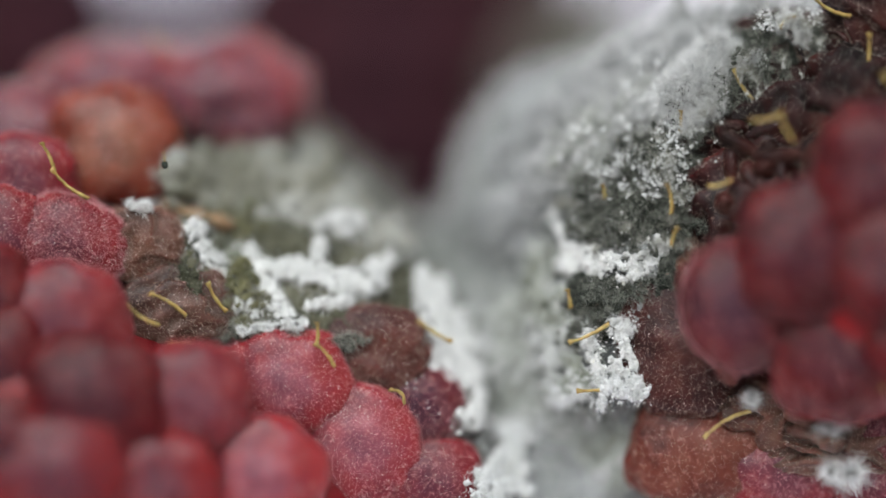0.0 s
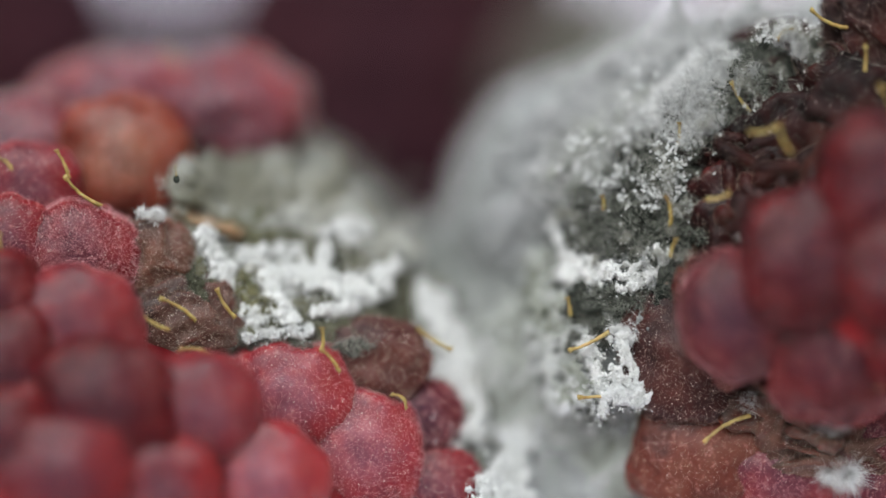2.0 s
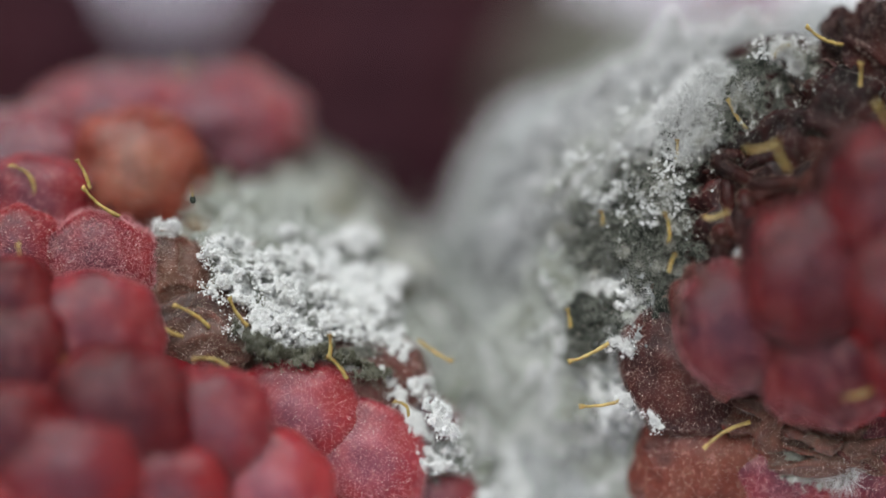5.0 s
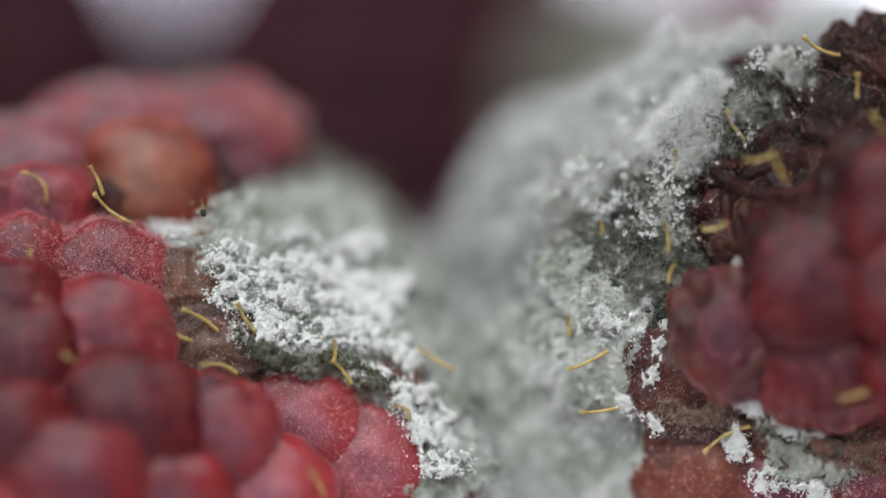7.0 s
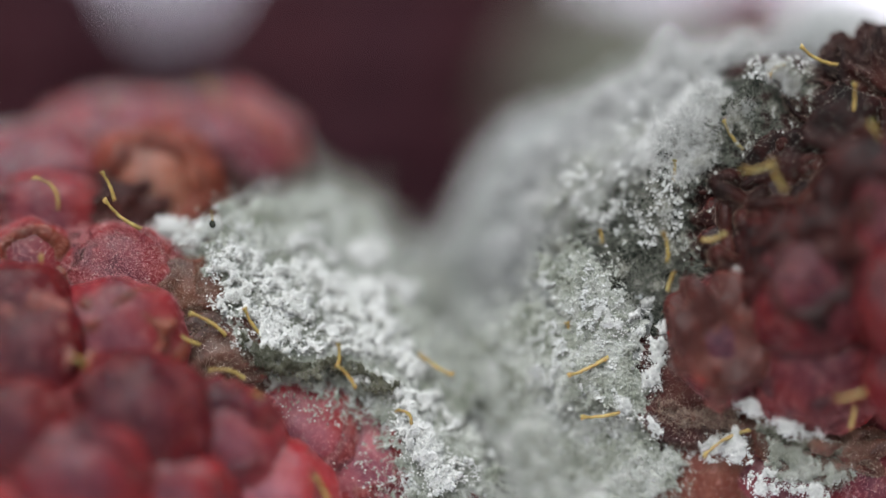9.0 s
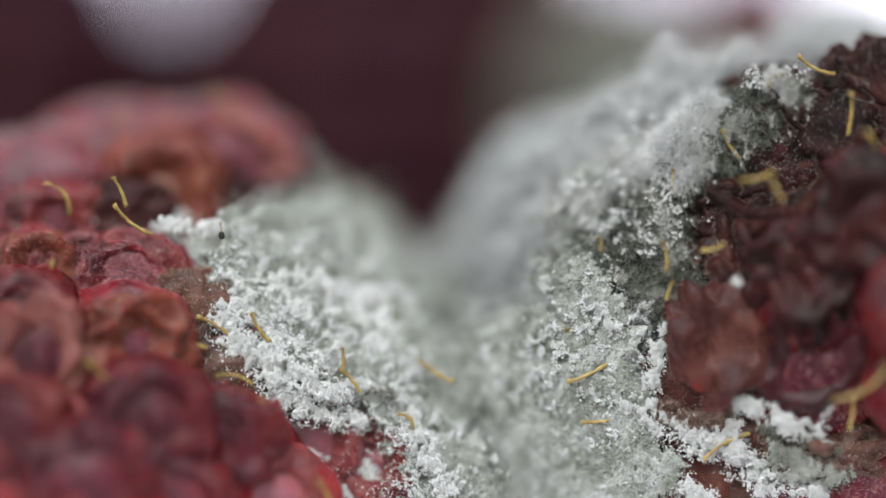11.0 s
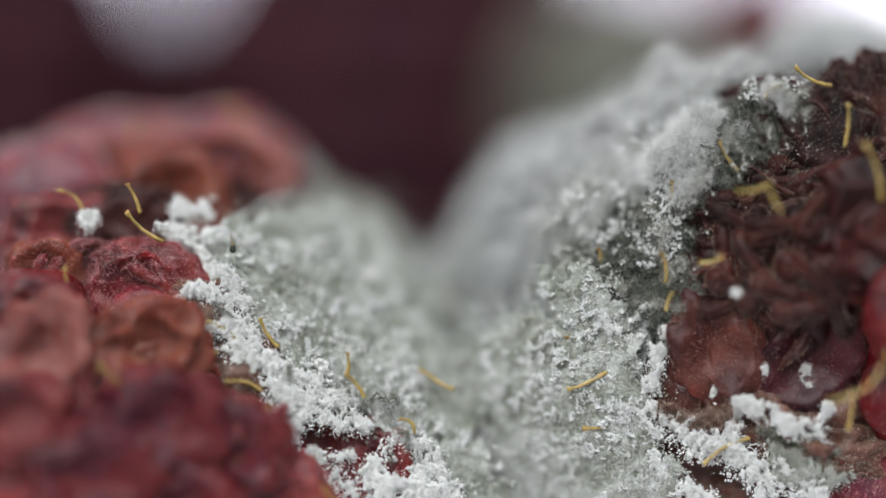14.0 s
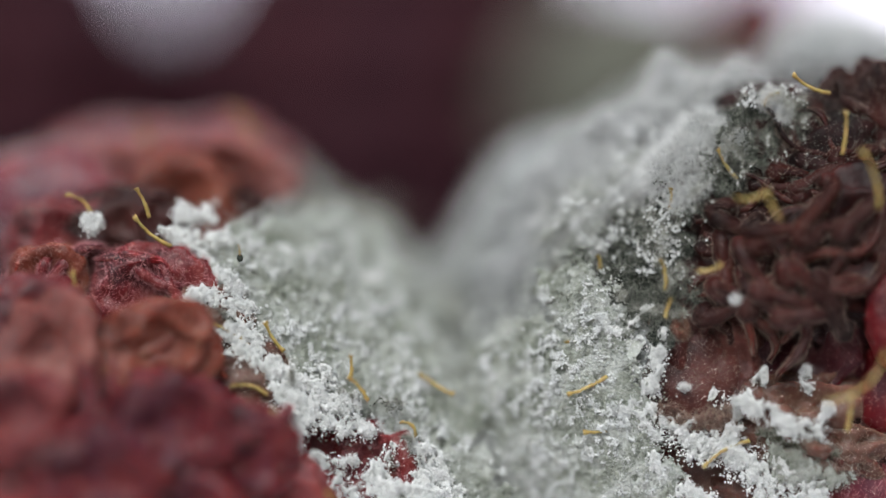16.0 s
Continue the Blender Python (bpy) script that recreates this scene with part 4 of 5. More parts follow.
def growth(strokes, depth, mat, seed, label, tall=0.3, ragged=1.0, step=2.6, dense=0.4, size=0.036, hairs=500, reach=0.22, rise=None, fade=None, back=None, end=None,
           lump=0.15, lift=0.0, stray=0.14, sink=(0.0, 1.5, -0.5), grain_mat=None, name="mould_patch", base=True, hair_mat=None, clump=0.0):
    """A growth of mould along strokes: a soft lumpy body, spore heads heaped on it and strewn round it, fine threads.
    rise, fade: the seconds in which it grows out of the tissue or is overgrown; back: the way it has come; end: the way it goes."""
    rng = np.random.default_rng(seed)
    pts = [p for s in strokes for p in s]
    x0, x1 = min(p[0] - p[2] * 1.6 for p in pts), max(p[0] + p[2] * 1.6 for p in pts)
    y0, y1 = min(p[1] - p[2] * 1.6 for p in pts), max(p[1] + p[2] * 1.6 for p in pts)
    cx, cy = (x0 + x1) / 2, (y0 + y1) / 2
    origin = spots(np.array(cx), np.array(cy), depth(np.array(cx), np.array(cy)))
    up = np.array(UPWARD)

    def height(x, y, f):
        body = np.sqrt(np.clip(f * 1.3, 0, 1))
        billow = lump * (1 - 2 * np.abs(vnoise(x / 13, y / 13, seed + 5))) + lump * 0.6 * (1 - 2 * np.abs(vnoise(x / 6.5, y / 6.5, seed + 6)))
        return tall * body * (0.75 + 0.4 * vnoise(x / 30, y / 30, seed + 7)) + billow * body + lift

    root = None
    if base:
        nx, ny = max(6, int((x1 - x0) / step)), max(6, int((y1 - y0) / step))
        gx, gy = np.meshgrid(np.linspace(x0, x1, nx), np.linspace(y0, y1, ny))
        f = coverage(strokes, gx, gy, seed, ragged)
        h = np.where(f > 0, height(gx, gy, f), lift)
        v = spots(gx, gy, depth(gx, gy)) - origin + up * h[..., None] * MM
        v[..., 1] += np.where(f > 0, 0.0, 0.35 * MM)
        inside = f > 0.0
        quad = inside[:-1, :-1].astype(int) + inside[1:, :-1] + inside[:-1, 1:] + inside[1:, 1:]
        r, c = np.nonzero(quad >= 2)
        k = r * nx + c
        faces = np.stack([k, k + nx, k + nx + 1, k + 1], 1)
        used = np.unique(faces)
        remap = np.zeros(nx * ny, int)
        remap[used] = np.arange(len(used))
        root = part(name, mesh_of("mould_body", v.reshape(-1, 3)[used].tolist(), remap[faces].tolist()), mat, None)
    m = int((x1 - x0) * (y1 - y0) * dense)
    px, py = rng.uniform(x0, x1, m), rng.uniform(y0, y1, m)
    f = coverage(strokes, px, py, seed, ragged)
    keep = (f > 0) | ((f > -1.1) & (rng.uniform(0, 1, m) < stray * np.clip(1.1 + f, 0, 1) ** 2))
    if clump:
        keep &= vnoise(px / 11, py / 11, seed + 9) + 0.7 * vnoise(px / 40, py / 40, seed + 10) > clump - rng.uniform(0, 0.35, m)
    px, py, f = px[keep], py[keep], f[keep]
    h = np.where(f > 0, height(px, py, f), lift - 0.05) + rng.uniform(-0.01, 0.06, len(px))
    places = spots(px, py, depth(px, py)) - origin + up * h[:, None] * MM
    own = rng.normal(0, 1, places.shape)
    gv, gf, gn = grains(places, rng.uniform(0.5, 1.3, len(px)) * size * MM, rng, up + 0.52 * own)
    spores = mesh_of("spore_heads", gv, gf, True, gn)
    if root is None:
        root = part(name, spores, grain_mat or mat, None)
    else:
        part("spore_heads", spores, grain_mat or mat, root)
    tagged(root, label, "mould", "mould patches", "stuff")
    if hairs:
        k = rng.integers(0, len(px), hairs)
        hv, hf = spikes(places[k], np.tile(up, (hairs, 1)), reach * MM, 0.0042 * MM, rng, 0.8, 0.9)
        part("threads", mesh_of("threads", hv, hf, False), hair_mat or WHITE_HAIR, root)
    way = np.array(back) if back else np.array(end or drift(cx, cy))
    start = -1.0 if back else 0.0
    rows = []
    for t in (0.0, 1.0, 2.0, 3.0, 4.0, 5.0, 6.0, 7.0, 8.0, 9.0, 10.0, 11.0, 12.0, 13.0, 14.0, 15.0, 16.0):
        g = start + np.interp(t, [p[0] for p in PACE], [p[1] for p in PACE])
        low = 0.0
        if rise:
            q = min(1.0, max(0.0, (t - rise[0]) / (rise[1] - rise[0])))
            low += 1 - q * q * (3 - 2 * q)
        if fade:
            q = min(1.0, max(0.0, (t - fade[0]) / (fade[1] - fade[0])))
            low += q * q * (3 - 2 * q)
        place = origin + np.array((way[0] * g * UNIT, 0, -way[1] * g * UNIT)) + np.array(sink) * MM * low
        rows.append((t, Matrix.Translation(Vector(place))))
    root.matrix_basis = rows[0][1]
    MOVES.append((root, rows))
    return root


FRESH = "fresh white powdery mould patch on the berry"
LATER = "pale grey-green crumbly mould growing over the berry"
SOOTY = "dark green-black mould with fine threads on the berry"
BRANCH = "bright white crumbly mould creeping along the sunken drupelets"

# olive-grey rotten tissue under the left berry's mould, then the pale felt that grows over it
growth([[(390, 430, 60), (480, 460, 70), (600, 480, 70)], [(380, 500, 60), (470, 550, 60), (600, 560, 60)]], lambda x, y: left_early(x, y) + 0.4, TISSUE, 101,
       "olive-grey rotten tissue with thin mould on the berry", 0.25, 0.3, 4.0, 0.12, 0.04, 3500, 0.3, lump=0.28, name="rotten_tissue", hair_mat=GREY_HAIR, end=(85, 95), fade=(1, 8))
growth([[(640, 500, 80), (740, 570, 80), (810, 680, 60)]], lambda x, y: left_early(x, y) + 1.0, TISSUE, 102,
       "olive-grey rotten tissue with thin mould on the berry", 0.25, 0.3, 4.0, 0.1, 0.04, 2500, 0.3, lump=0.28, name="rotten_tissue", hair_mat=GREY_HAIR, end=(25, 85), fade=(1, 8))
growth([[(340, 310, 50), (430, 320, 70), (540, 350, 70), (650, 420, 60)]], lambda x, y: left_early(x, y) + 0.5, BEIGE, 103,
       "beige-grey mould over rotten tissue on the berry", 0.3, 0.7, 4.0, 0.12, 0.045, 2500, 0.35, lump=0.3, end=(90, 105), fade=(2, 9))
for i, (stroke, a, b) in enumerate((([(440, 485, 58), (540, 505, 75), (660, 535, 85)], 0, 7), ([(480, 590, 60), (600, 620, 90), (720, 640, 90)], 1, 8), ([(700, 710, 65), (770, 740, 80), (805, 860, 85)], 2, 9),
                                    ([(455, 440, 45), (540, 430, 60), (640, 445, 60)], 1, 8))):
    growth([stroke], lambda x, y: left_late(x, y) + 0.1, LICHEN, 110 + i, LATER, 0.22, 0.45, 4.2, 0.2, 0.04, 1200, rise=(a, b), back=(55, 95), lump=0.16, stray=0.2)
    growth([stroke], lambda x, y: left_late(x, y) - 0.05, WHITE, 120 + i, "white spore heads strewn over the pale mould", 0.2, 0.6, dense=0.42, size=0.031, hairs=300, rise=(a + 2, b + 2), back=(55, 95),
           lump=0.16, base=False, clump=0.7)

# fresh white islands at the start
for i, (strokes, fade, mat) in enumerate((
        ([[(345, 405, 17), (372, 455, 21), (400, 498, 16)]], (7, 14), SNOW),
        ([[(432, 452, 17), (470, 485, 25), (486, 530, 22)], [(470, 480, 25), (530, 480, 22), (600, 500, 24), (655, 490, 26), (690, 462, 14)], [(560, 478, 18), (562, 438, 12)]], (6, 13), SNOW),
        ([[(420, 545, 15), (460, 552, 17), (510, 556, 14)], [(545, 545, 10), (620, 538, 9)]], (6, 12), SNOW),
        ([[(430, 590, 9), (480, 582, 10), (535, 577, 8)]], (6, 12), WHITE),
        ([[(590, 395, 24), (622, 400, 20)]], (7, 14), SNOW),
        ([[(232, 368, 9), (258, 372, 8)]], (8, 14), SNOW),
        ([[(765, 520, 30), (790, 590, 48), (815, 660, 42), (838, 730, 26)]], (0.2, 4.2), SNOW),
        ([[(905, 780, 30), (895, 840, 34), (870, 890, 36)]], (2, 8), WHITE))):
    growth(strokes, left_early, mat, 130 + i, FRESH, 0.26, 0.75, fade=fade, hairs=1500, lump=0.09, dense=0.3, size=0.032)
for i, (strokes, fade, mat) in enumerate((
        ([[(985, 385, 14), (1012, 430, 22), (1010, 470, 20)], [(1020, 450, 24), (1080, 465, 24), (1130, 470, 22), (1165, 440, 16)], [(1095, 495, 10), (1130, 492, 10)]], (3, 9), SNOW),
        ([[(1093, 570, 15), (1112, 582, 13)]], (4, 9), SNOW),
        ([[(1040, 605, 16), (1062, 640, 20), (1098, 655, 18)], [(1098, 590, 12), (1112, 650, 14), (1130, 690, 12)]], (2, 7), SNOW),
        ([[(958, 460, 20), (970, 540, 30), (990, 610, 40), (1010, 670, 40)]], (2, 8), PALE),
        ([[(1010, 700, 30), (1080, 690, 26), (1130, 692, 14)]], (2, 7), WHITE))):
    growth(strokes, right_slope, mat, 150 + i, FRESH, 0.26, 0.85, fade=fade, hairs=1500, lump=0.09, dense=0.3, size=0.032)

growth([[(762, 696, 15), (790, 728, 18)]], lambda x, y: left_early(x, y) - 0.5, SNOW, 148, FRESH, 0.26, 0.7, rise=(1.5, 3.2), fade=(5, 9), end=(20, 80), hairs=600)

# the slope and the valley turn pale and grainy
for i, (stroke, a, b) in enumerate((([(1000, 520, 55), (1065, 580, 50)], 2, 9), ([(960, 640, 80), (1050, 680, 80), (1100, 720, 50)], 3, 10), ([(980, 780, 80), (1090, 800, 70)], 5, 12),
                                    ([(890, 640, 60), (890, 700, 85), (900, 800, 90), (920, 880, 90)], 4, 11), ([(1040, 870, 70), (1150, 850, 50)], 5, 11))):
    growth([stroke], lambda x, y: right_late(x, y) + 0.05, LICHEN, 170 + i, LATER, 0.25, 0.4, 4.2, 0.2, 0.04, 1400, rise=(a, b), back=(-4, 75), lump=0.16, stray=0.2)
    growth([stroke], lambda x, y: right_late(x, y) - 0.1, WHITE, 180 + i, "white spore heads strewn over the pale mould", 0.2, 0.6, dense=0.42, size=0.031, hairs=300, rise=(a, b + 1), back=(-4, 75),
           lump=0.16, base=False, clump=0.75)

# white growths that appear on the way, placed where they stand when full grown
for i, (strokes, rise, fade) in enumerate((
        ([[(418, 512, 20), (440, 560, 26), (480, 620, 24), (510, 660, 18)], [(450, 560, 20), (520, 560, 16), (600, 575, 18), (700, 590, 16)]], (0.3, 3.6), (10, 14)),
        ([[(500, 620, 18), (580, 625, 20), (660, 620, 20), (730, 640, 16)], [(560, 590, 12), (590, 640, 14)], [(640, 560, 10), (665, 620, 12)]], (0.6, 4), (10, 14)),
        ([[(480, 520, 14), (580, 522, 16), (680, 545, 16), (740, 560, 14)]], (0.3, 4), (10, 15)),
        ([[(652, 700, 10), (700, 705, 12)], [(738, 735, 14), (752, 780, 14), (778, 830, 18)], [(770, 800, 10), (800, 830, 12)], [(790, 860, 18), (850, 868, 16)]], (3, 6), (10, 13.5)),
        ([[(650, 650, 12), (720, 662, 14), (760, 690, 12)], [(780, 740, 12), (820, 790, 14)]], (1.5, 5), (9, 13)),
        ([[(430, 480, 14), (470, 500, 16)], [(540, 470, 12), (600, 490, 14)]], (2, 6), (10, 14)))):
    growth(strokes, lambda x, y: left_late(x, y) - 0.35, SNOW, 200 + i, BRANCH, 0.22, 1.2, dense=0.5, size=0.031, lump=0.1, rise=rise, fade=fade, back=(60, 95), hairs=1300, stray=0.25, grain_mat=SNOW)
for i, (strokes, rise) in enumerate((
        ([[(305, 562, 9), (340, 535, 12), (385, 528, 14), (425, 555, 18)], [(345, 590, 8), (390, 592, 12), (450, 598, 18)]], (10.5, 14)),
        ([[(412, 590, 22), (450, 640, 26), (490, 690, 20)], [(470, 650, 20), (550, 680, 22), (610, 720, 20)]], (7.5, 11.5)),
        ([[(490, 690, 16), (540, 735, 18), (600, 752, 16), (650, 765, 12)]], (8.5, 12.5)),
        ([[(445, 778, 12), (470, 773, 13)]], (13, 15)),
        ([[(530, 745, 12), (525, 780, 12), (510, 800, 9)]], (12, 14.5)),
        ([[(560, 812, 11), (620, 828, 14), (660, 850, 20), (690, 800, 9)], [(610, 850, 16), (650, 875, 24), (760, 880, 22)]], (10, 13.5)),
        ([[(730, 790, 16), (770, 840, 18), (800, 880, 20)]], (6, 9)),
        ([[(396, 498, 12), (420, 520, 14)]], (9, 13)))):
    growth(strokes, lambda x, y: left_late(x, y) - 0.4, WHITE, 220 + i, BRANCH, 0.26, 1.0, dense=0.6, size=0.031, grain_mat=SNOW, rise=rise, back=(55, 90), hairs=900, lump=0.17, stray=0.22)
for i, (strokes, rise) in enumerate((
        ([[(325, 380, 18), (362, 378, 18)]], (11, 14)), ([[(285, 412, 9), (335, 440, 11), (372, 468, 12), (392, 500, 10)]], (9, 13)), ([[(160, 402, 12), (172, 392, 9)]], (11.5, 14.5)),
        ([[(310, 425, 12), (400, 432, 12), (500, 450, 15), (600, 490, 15), (680, 500, 12)]], (6, 11)))):
    growth(strokes, lambda x, y: left_late(x, y) + 0.2, SNOW, 240 + i, BRANCH, 0.3, 0.8, rise=rise, back=(60, 80), hairs=900, lump=0.1)
for i, (strokes, rise) in enumerate((
        ([[(1178, 588, 10), (1165, 625, 13), (1152, 690, 13)]], (4, 8)),
        ([[(1096, 722, 8), (1122, 752, 10), (1165, 780, 9)]], (3, 5)),
        ([[(1110, 728, 14), (1140, 740, 20), (1185, 765, 24), (1260, 795, 26)]], (7, 11.5)),
        ([[(1262, 800, 20), (1295, 765, 16), (1305, 725, 15), (1262, 697, 8)]], (6, 10.5)),
        ([[(1305, 725, 14), (1335, 685, 12), (1350, 665, 9)]], (8.5, 12)),
        ([[(1425, 658, 9), (1432, 690, 8)]], (12, 14.5)),
        ([[(1335, 868, 16), (1400, 880, 18), (1450, 890, 16)]], (4.5, 7)),
        ([[(1290, 795, 16), (1310, 815, 16)]], (4, 6.5)),
        ([[(1285, 805, 22), (1350, 830, 24), (1400, 850, 22), (1450, 875, 18)]], (8.5, 12)),
        ([[(1205, 690, 5), (1218, 688, 5)]], (12, 14.5)),
        ([[(1150, 820, 12), (1200, 860, 16), (1250, 890, 18)]], (8, 12)),
        ([[(1110, 590, 10), (1135, 560, 9), (1150, 545, 7)], [(1060, 575, 16), (1120, 600, 14)]], (4, 8)))):
    strokes = [[(x, y, w * 0.85) for x, y, w in stroke] for stroke in strokes]
    growth(strokes, lambda x, y: right_slope(x, y) - 0.08, WHITE, 260 + i, BRANCH, 0.24, 1.15, dense=0.6, size=0.031, grain_mat=SNOW, rise=rise, back=(-4, 35), hairs=900, lump=0.17, stray=0.2)
# white edge under the sunken plum drupelet, and grey fuzz on the brown tissue below it
growth([[(1310, 714, 10), (1345, 728, 11), (1400, 758, 11), (1448, 766, 12), (1464, 732, 10)]], lambda x, y: right_slope(x, y) - 0.55, WHITE, 275, BRANCH, 0.2, 1.15, dense=0.6, size=0.031, grain_mat=SNOW,
       rise=(4, 7.5), back=(0, 6), hairs=1100, lump=0.17, stray=0.25)
for i, (strokes, mat, rise) in enumerate((
        ([[(1375, 815, 20), (1430, 835, 24), (1490, 850, 16)]], LICHEN, (3, 6.5)), ([[(1350, 775, 9), (1420, 785, 12), (1480, 805, 12)]], TISSUE, (3, 7)),
        ([[(1180, 735, 15), (1230, 755, 18), (1285, 748, 15)]], BROWN, (3.5, 7)))):
    growth(strokes, lambda x, y: right_slope(x, y) - 0.1, mat, 276 + i, "fuzzy rotten tissue on the collapsed drupelets", 0.25, 0.9, 3.2, 0.25, 0.03, 3000, 0.3, rise=rise, back=(0, 15),
           name="rotten_tissue", hair_mat=TAN_HAIR if mat is BROWN else GREY_HAIR, lump=0.2, stray=0.2)
for x, y, rx, ry in ((1395, 78, 58, 48), (1100, 365, 75, 65), (1180, 290, 75, 75), (1250, 215, 70, 65), (1325, 135, 70, 65), (1170, 400, 70, 60), (1085, 530, 70, 60), (1050, 410, 40, 40)):
    bead(right, x, y, sharp_d(x, y) + 1.0, rx, ry, SOOT, None, 1.8 if y > 450 else 0.6 if x < 1080 else 0.0, 1600, SLATE_HAIR, 0.3, 0.12, 1.2, name="mouldy_drupelet", length=0.3,
         label="drupelet furred with sooty green-black mould")
for i, (x, y, rx, ry) in enumerate(((1250, 200, 80, 70), (1110, 340, 90, 65), (1060, 390, 60, 55), (1180, 280, 65, 80), (1090, 405, 60, 45), (1080, 525, 75, 50),
                                    (1340, 110, 70, 60), (1200, 390, 55, 55), (1030, 590, 35, 45), (1290, 160, 60, 50), (1140, 440, 30, 40))):
    patch("right", x, y, rx, ry, SOOT, 220 + i, SOOTY, 1400, 0.2, 0.032, 2600, hair_mat=SLATE_HAIR, name="sooty_mould", d=sharp_d(x, y) - 0.1, reach=0.32, spread=1.0, thin=0.0046, buried=1.8 if y > 450 else 0.0)
for i, (x, y, rx, ry, n) in enumerate(((1190, 255, 45, 60, 500), (1110, 315, 60, 40, 420), (1175, 320, 40, 50, 350), (1390, 40, 65, 35, 420), (1060, 345, 30, 40, 200), (1110, 220, 80, 70, 300))):
    patch("right", x, y, rx, ry, WHITE, 240 + i, "white spore heads sprinkled over dark mould", n * 3, 0.4, 0.026, 500, d=sharp_d(x, y) - 0.25, gap=0.4, heap=0.4)


# thin grey fuzz and loose white heads over the right berry's dark band
for i, (strokes, c) in enumerate((([[(1040, 350, 40), (1100, 335, 55), (1165, 290, 50)]], 0.8), ([[(1180, 300, 45), (1215, 230, 50), (1260, 180, 45)]], 0.95), ([[(1020, 400, 40), (1060, 440, 30)], [(1100, 400, 40), (1180, 400, 40)]], 1.1),
                                  ([[(1330, 110, 50), (1400, 60, 50)]], 0.75))):
    growth(strokes, lambda x, y: right_slope(x, y) - 0.25, WHITE, 500 + i, "white spore heads and grey threads over dark mould", 0.2, 0.8, dense=0.16, size=0.036, hairs=2600, reach=0.42, base=False, clump=c, stray=0.3, hair_mat=GREY_HAIR)
growth([[(450, 640, 12), (520, 690, 15), (620, 684, 12), (714, 730, 14)]], lambda x, y: left_late(x, y) - 0.5, TISSUE, 508, "grey-green fuzzy tissue along the edge of the mould", 0.25, 0.9, 3.2, 0.3, 0.03, 3000, 0.22,
       rise=(1, 4), fade=(9, 13), back=(55, 90), name="rotten_tissue", hair_mat=GREY_HAIR, lump=0.2)
# downy crest of the right berry: long soft threads over a lumpy felt
for i, (strokes, depth, mat, n) in enumerate((
        ([[(930, 370, 55), (985, 270, 65), (1060, 195, 60)]], 2.6, MIST, 6000), ([[(1060, 200, 55), (1130, 140, 55), (1190, 90, 40)]], 1.9, MIST, 6500),
        ([[(1040, 290, 50), (1100, 230, 50), (1150, 180, 40)]], 1.3, LICHEN, 4500), ([[(1210, 120, 40), (1260, 70, 40), (1330, 30, 40)]], 1.2, MIST, 6000), ([[(980, 330, 40), (1010, 300, 40)]], 1.8, HAZE, 3500))):
    growth(strokes, lambda x, y: depth + 0.6 + 0 * x, mat, 520 + i, "soft grey-white mould down on the berry's crest", 0.4, 0.9, 4.0, 0.12, 0.035, n, 0.75, lump=0.16, stray=0.25)
for i, (strokes, c) in enumerate((([[(1060, 260, 50), (1120, 190, 50), (1150, 150, 40)]], 0.75), ([[(1000, 330, 40), (1060, 300, 40)]], 0.9))):
    growth(strokes, lambda x, y: 1.0 + 0 * x, WHITE, 530 + i, "white spore heads strewn over downy mould", 0.3, 0.9, dense=0.14, size=0.045, hairs=800, reach=0.4, base=False, clump=c, stray=0.3)
growth([[(1125, 385, 32), (1165, 440, 34), (1175, 495, 22)]], lambda x, y: right_slope(x, y) + 0.1, SOOT, 506, SOOTY, 0.25, 0.8, 3.4, 0.2, 0.03, 4500, 0.34, end=(-12, 105), name="sooty_mould", hair_mat=SLATE_HAIR)
growth([[(1206, 75, 34), (1203, 25, 17), (1200, -12, 7)]], lambda x, y: 2.2 + 0 * x, MIST, 528, "pointed downy mould tip on the berry's crest", 0.3, 0.5, 3.6, 0.12, 0.035, 3500, 0.4, lump=0.1, end=(-25, 127))
# dark sporing heads that come up among the white
for i, (strokes, rise) in enumerate((([[(335, 568, 9), (370, 560, 15), (410, 575, 9)]], (10, 13)), ([[(670, 715, 10), (705, 720, 10)]], (8, 12)), ([[(505, 668, 6), (540, 690, 6)]], (9, 12)),
                                     ([[(720, 790, 9), (735, 815, 7)]], (9, 13)), ([[(600, 700, 6), (630, 712, 7)]], (9, 12)))):
    growth(strokes, lambda x, y: left_late(x, y) - 0.65, SOOT, 510 + i, SOOTY, 0.2, 0.9, dense=0.5, size=0.026, base=False, clump=0.3, rise=rise, back=(55, 90), hairs=700, reach=0.26, hair_mat=GREY_HAIR, name="sooty_mould")


def tuft(x, y, d, r, n, length, seed):
    """A downy ball of fine white threads radiating from a small mould head."""
    me = drupelet_mesh(r * UNIT / MM, r * UNIT / MM, r * UNIT / MM * 0.6, seed, 0.25, 0.15, 1.5, 3)
    me.materials.append(MIST)
    root = part("mould_tuft", me, MIST, None)
    tagged(root, "starry white mould threads radiating from the berry", "mould", "mould tufts", "stuff")
    rng = np.random.default_rng(seed)
    co, no = sprinkle(me, n, rng, 0.5)
    hv, hf = spikes(co, no, length * MM, 0.0075 * MM, rng, 0.8, 0.42)
    part("threads", mesh_of("threads", hv, hf, False), WHITE_HAIR, root)
    s = drift(x, y)
    moves(root, spot(x, y, d), spot(x + s[0], y + s[1], d + (1.6 if y > 700 else 0.0)))


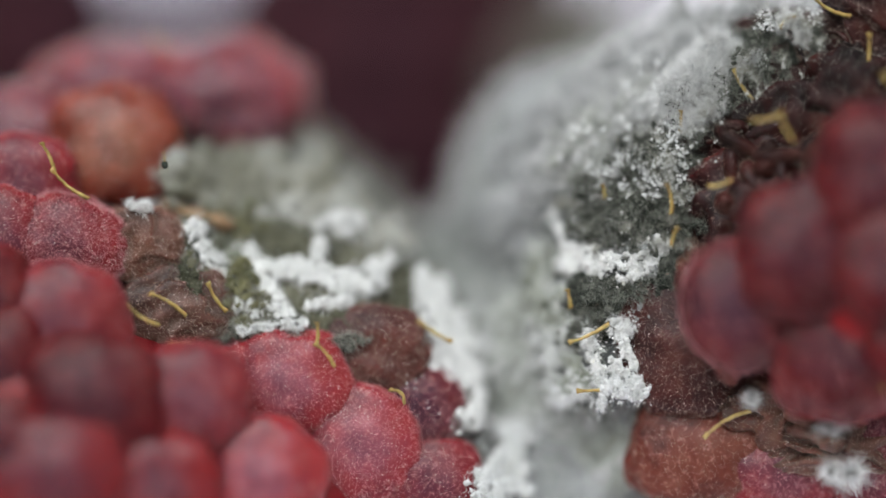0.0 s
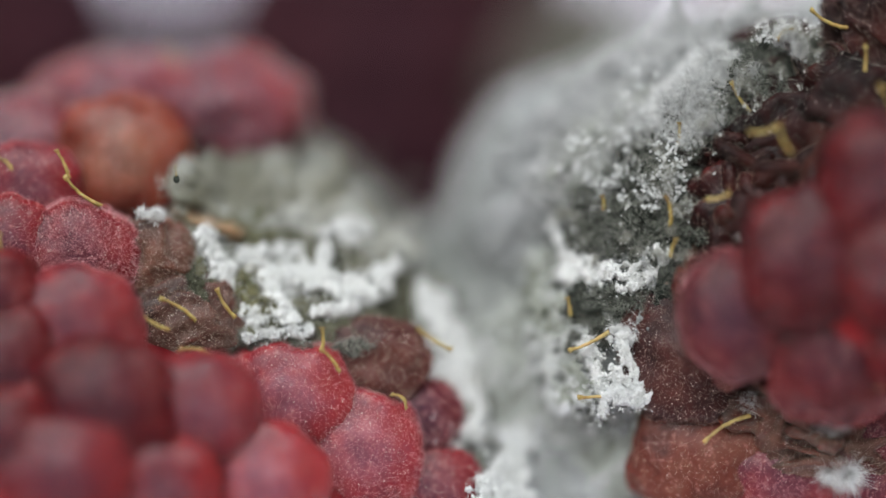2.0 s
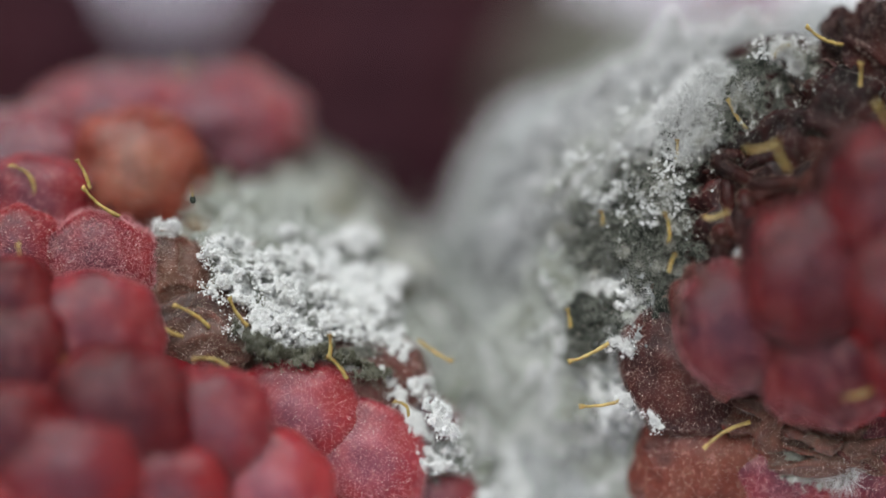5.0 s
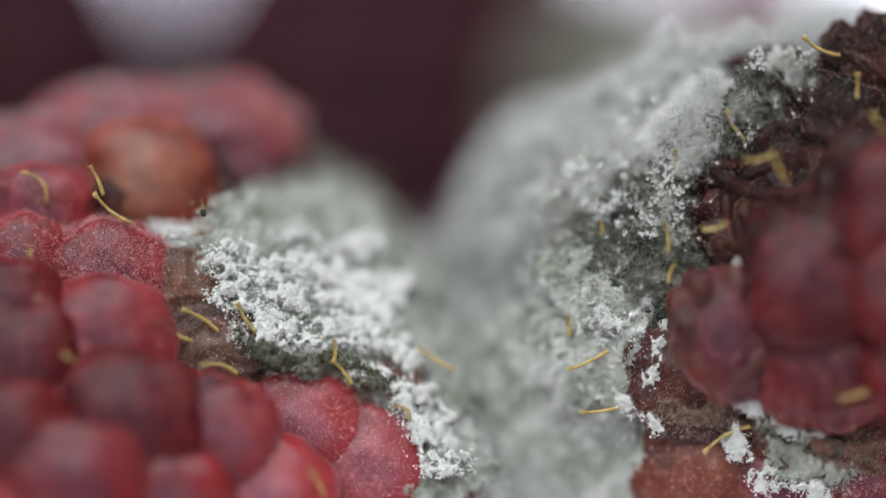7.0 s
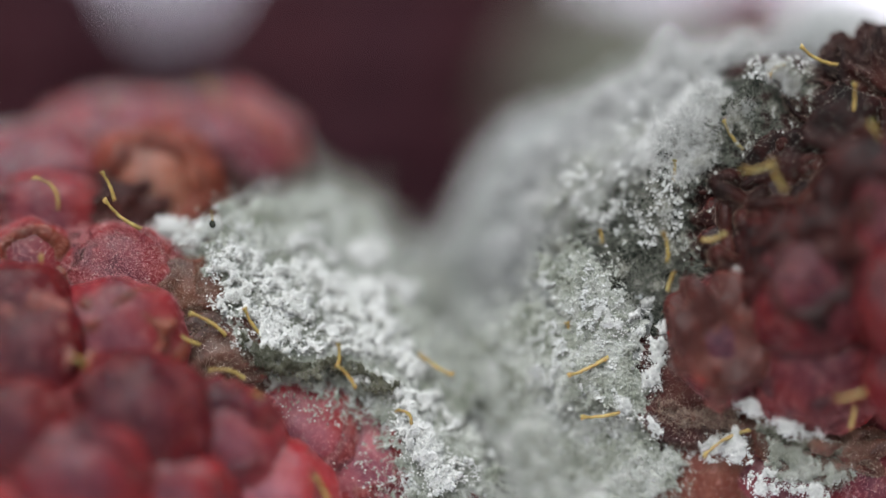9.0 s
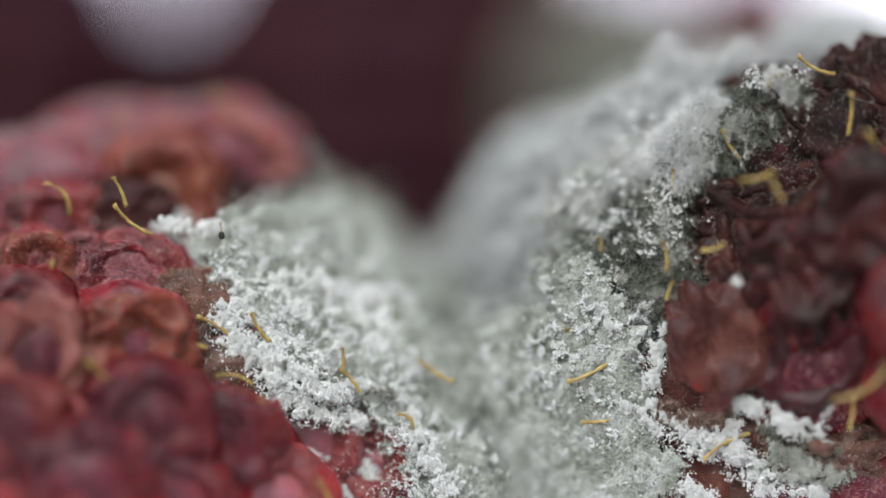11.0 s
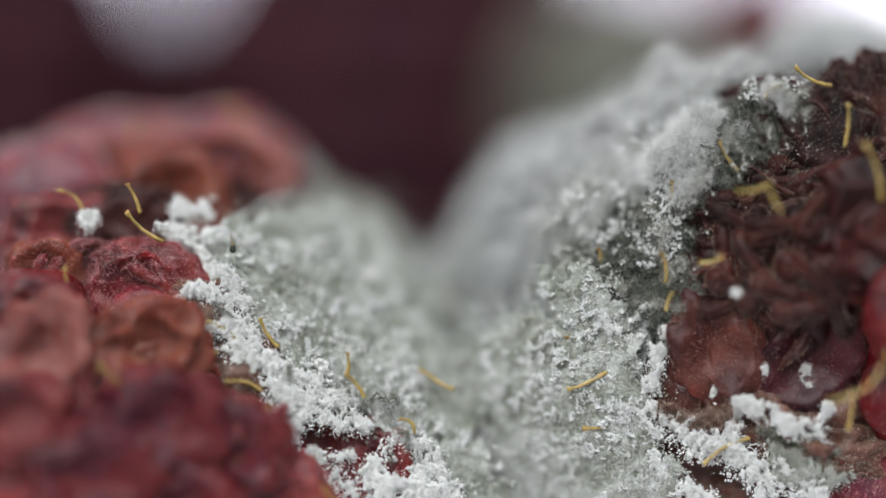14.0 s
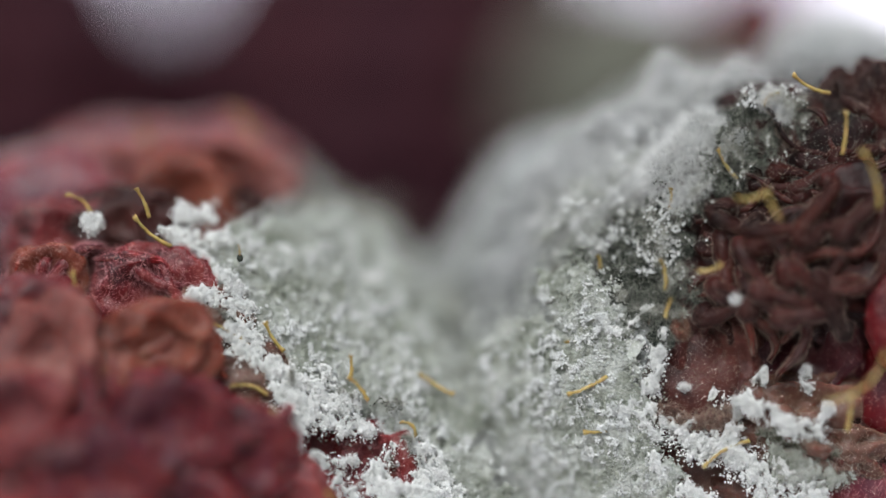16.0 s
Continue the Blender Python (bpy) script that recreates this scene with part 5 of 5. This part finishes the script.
for i, (x, y, d, r, n, ln) in enumerate(((1236, 140, 0.35, 34, 5200, 0.62), (1205, 172, 0.6, 38, 5200, 0.6), (1268, 100, 0.7, 32, 4200, 0.6), (1165, 205, 1.5, 45, 4200, 0.6), (1195, 105, 2.8, 55, 4200, 0.7),
                                         (1420, 66, 0.1, 8, 900, 0.32), (1392, 42, 0.5, 14, 1200, 0.35), (1255, 180, 0.2, 20, 2600, 0.45), (1130, 260, 2.6, 45, 3200, 0.5), (1310, 60, 2.2, 40, 3500, 0.6),
                                         (1090, 400, 1.0, 18, 900, 0.3), (1222, 215, 0.2, 18, 1800, 0.4), (1335, 112, 0.4, 14, 1500, 0.35), (1470, 752, -0.3, 5, 1100, 0.75), (1492, 742, -0.3, 4, 700, 0.6), (1505, 838, -0.2, 6, 1300, 0.8), (1470, 834, -0.1, 5, 900, 0.6), (1315, 400, -0.9, 4, 300, 0.25), (1330, 705, -0.2, 6, 700, 0.45))):
    tuft(x, y, d, r, n, ln, 280 + i)
for i, (x, y, rx, ry) in enumerate(((462, 606, 42, 16), (535, 612, 50, 14), (612, 610, 42, 15), (410, 592, 30, 18))):
    patch("left", x, y, rx, ry, SOOT, 270 + i, SOOTY, 700, 0.2, 0.034, 1700, hair_mat=GREY_HAIR, name="sooty_mould", d=0.45, reach=0.32, spread=0.9, thin=0.0042, buried=1.4)
for i, (x, y, rx, ry) in enumerate(((335, 470, 14, 40), (395, 540, 20, 35), (420, 580, 30, 20), (455, 540, 22, 25))):
    patch("left", x, y, rx, ry, OLIVE, 290 + i, SOOTY, 800, 0.2, 0.045, 900, hair_mat=GREY_HAIR, name="sooty_mould", d=0.6, buried=1.6)
for i, (x, y, rx, ry) in enumerate(((430, 390, 100, 45), (540, 430, 80, 40), (430, 510, 35, 50))):
    patch("left", x, y, rx, ry, OLIVE, 260 + i, "olive-green decaying tissue with mould", 1500, 0.2, 0.05, 300, hair_mat=GREY_HAIR, name="olive_mould", buried=2.0)


# ---- berries behind, far out of focus ----
def far_berry(x, y, d, r, mat, label, group="berries behind"):
    centre = spot(x, y, d)
    root = thing("raspberry", centre, label, "raspberry", group)
    me = drupelet_mesh(r * 0.27, r * 0.27, r * 0.24, 5, 0.06, 0.0, 1.0, 3)
    me.materials.append(mat)
    rows = 9
    for i in range(rows):
        th = math.pi * (i + 0.5) / rows
        k = max(1, round(2 * math.pi * math.sin(th) / 0.42))
        for j in range(k):
            ph = 2 * math.pi * (j + 0.5 * (i % 2)) / k
            ob = part("drupelet", me, mat, root)
            n = Vector((math.sin(th) * math.cos(ph), math.sin(th) * math.sin(ph), math.cos(th)))
            ob.matrix_basis = Matrix.LocRotScale(Vector((n.x, n.y, n.z * 1.12)) * r * 0.84 * MM, n.to_track_quat("Y", "Z"), None)
    body = drupelet_mesh(r * 0.86, r * 0.95, r * 0.86, 3, 0.03, 0.0, 1.0, 3)
    body.materials.append(mat)
    part("core", body, mat, root)
    return root


# shade on the berries behind is put into their dark maroon skin colour
far_berry(711, 190, 34, 9.6, SHADE_MAROON, "raspberry behind, its shade painted as dark maroon")
far_berry(-82, 170, 32, 8.8, SHADE_MAROON, "raspberry behind, its shade painted as dark maroon")
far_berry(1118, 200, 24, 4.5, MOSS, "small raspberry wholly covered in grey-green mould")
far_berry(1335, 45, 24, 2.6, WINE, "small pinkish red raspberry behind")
far_berry(310, 500, 50, 8.4, SHADE_MAROON, "raspberry behind, its shade painted as dark maroon")
far_berry(330, 720, 44, 10.0, SHADE_MAROON, "raspberry low in the pile, its shade painted as dark maroon")
far_berry(950, 800, 46, 10.0, SHADE_MAROON, "raspberry low in the pile, its shade painted as dark maroon")
far_berry(1350, 700, 50, 10.0, SHADE_MAROON, "raspberry low in the pile, its shade painted as dark maroon")
far_berry(-200, 820, 40, 10.0, SHADE_MAROON, "raspberry low in the pile, its shade painted as dark maroon")


def motions():
    for ob, rows in MOVES:
        walk(ob, rows)


motions()
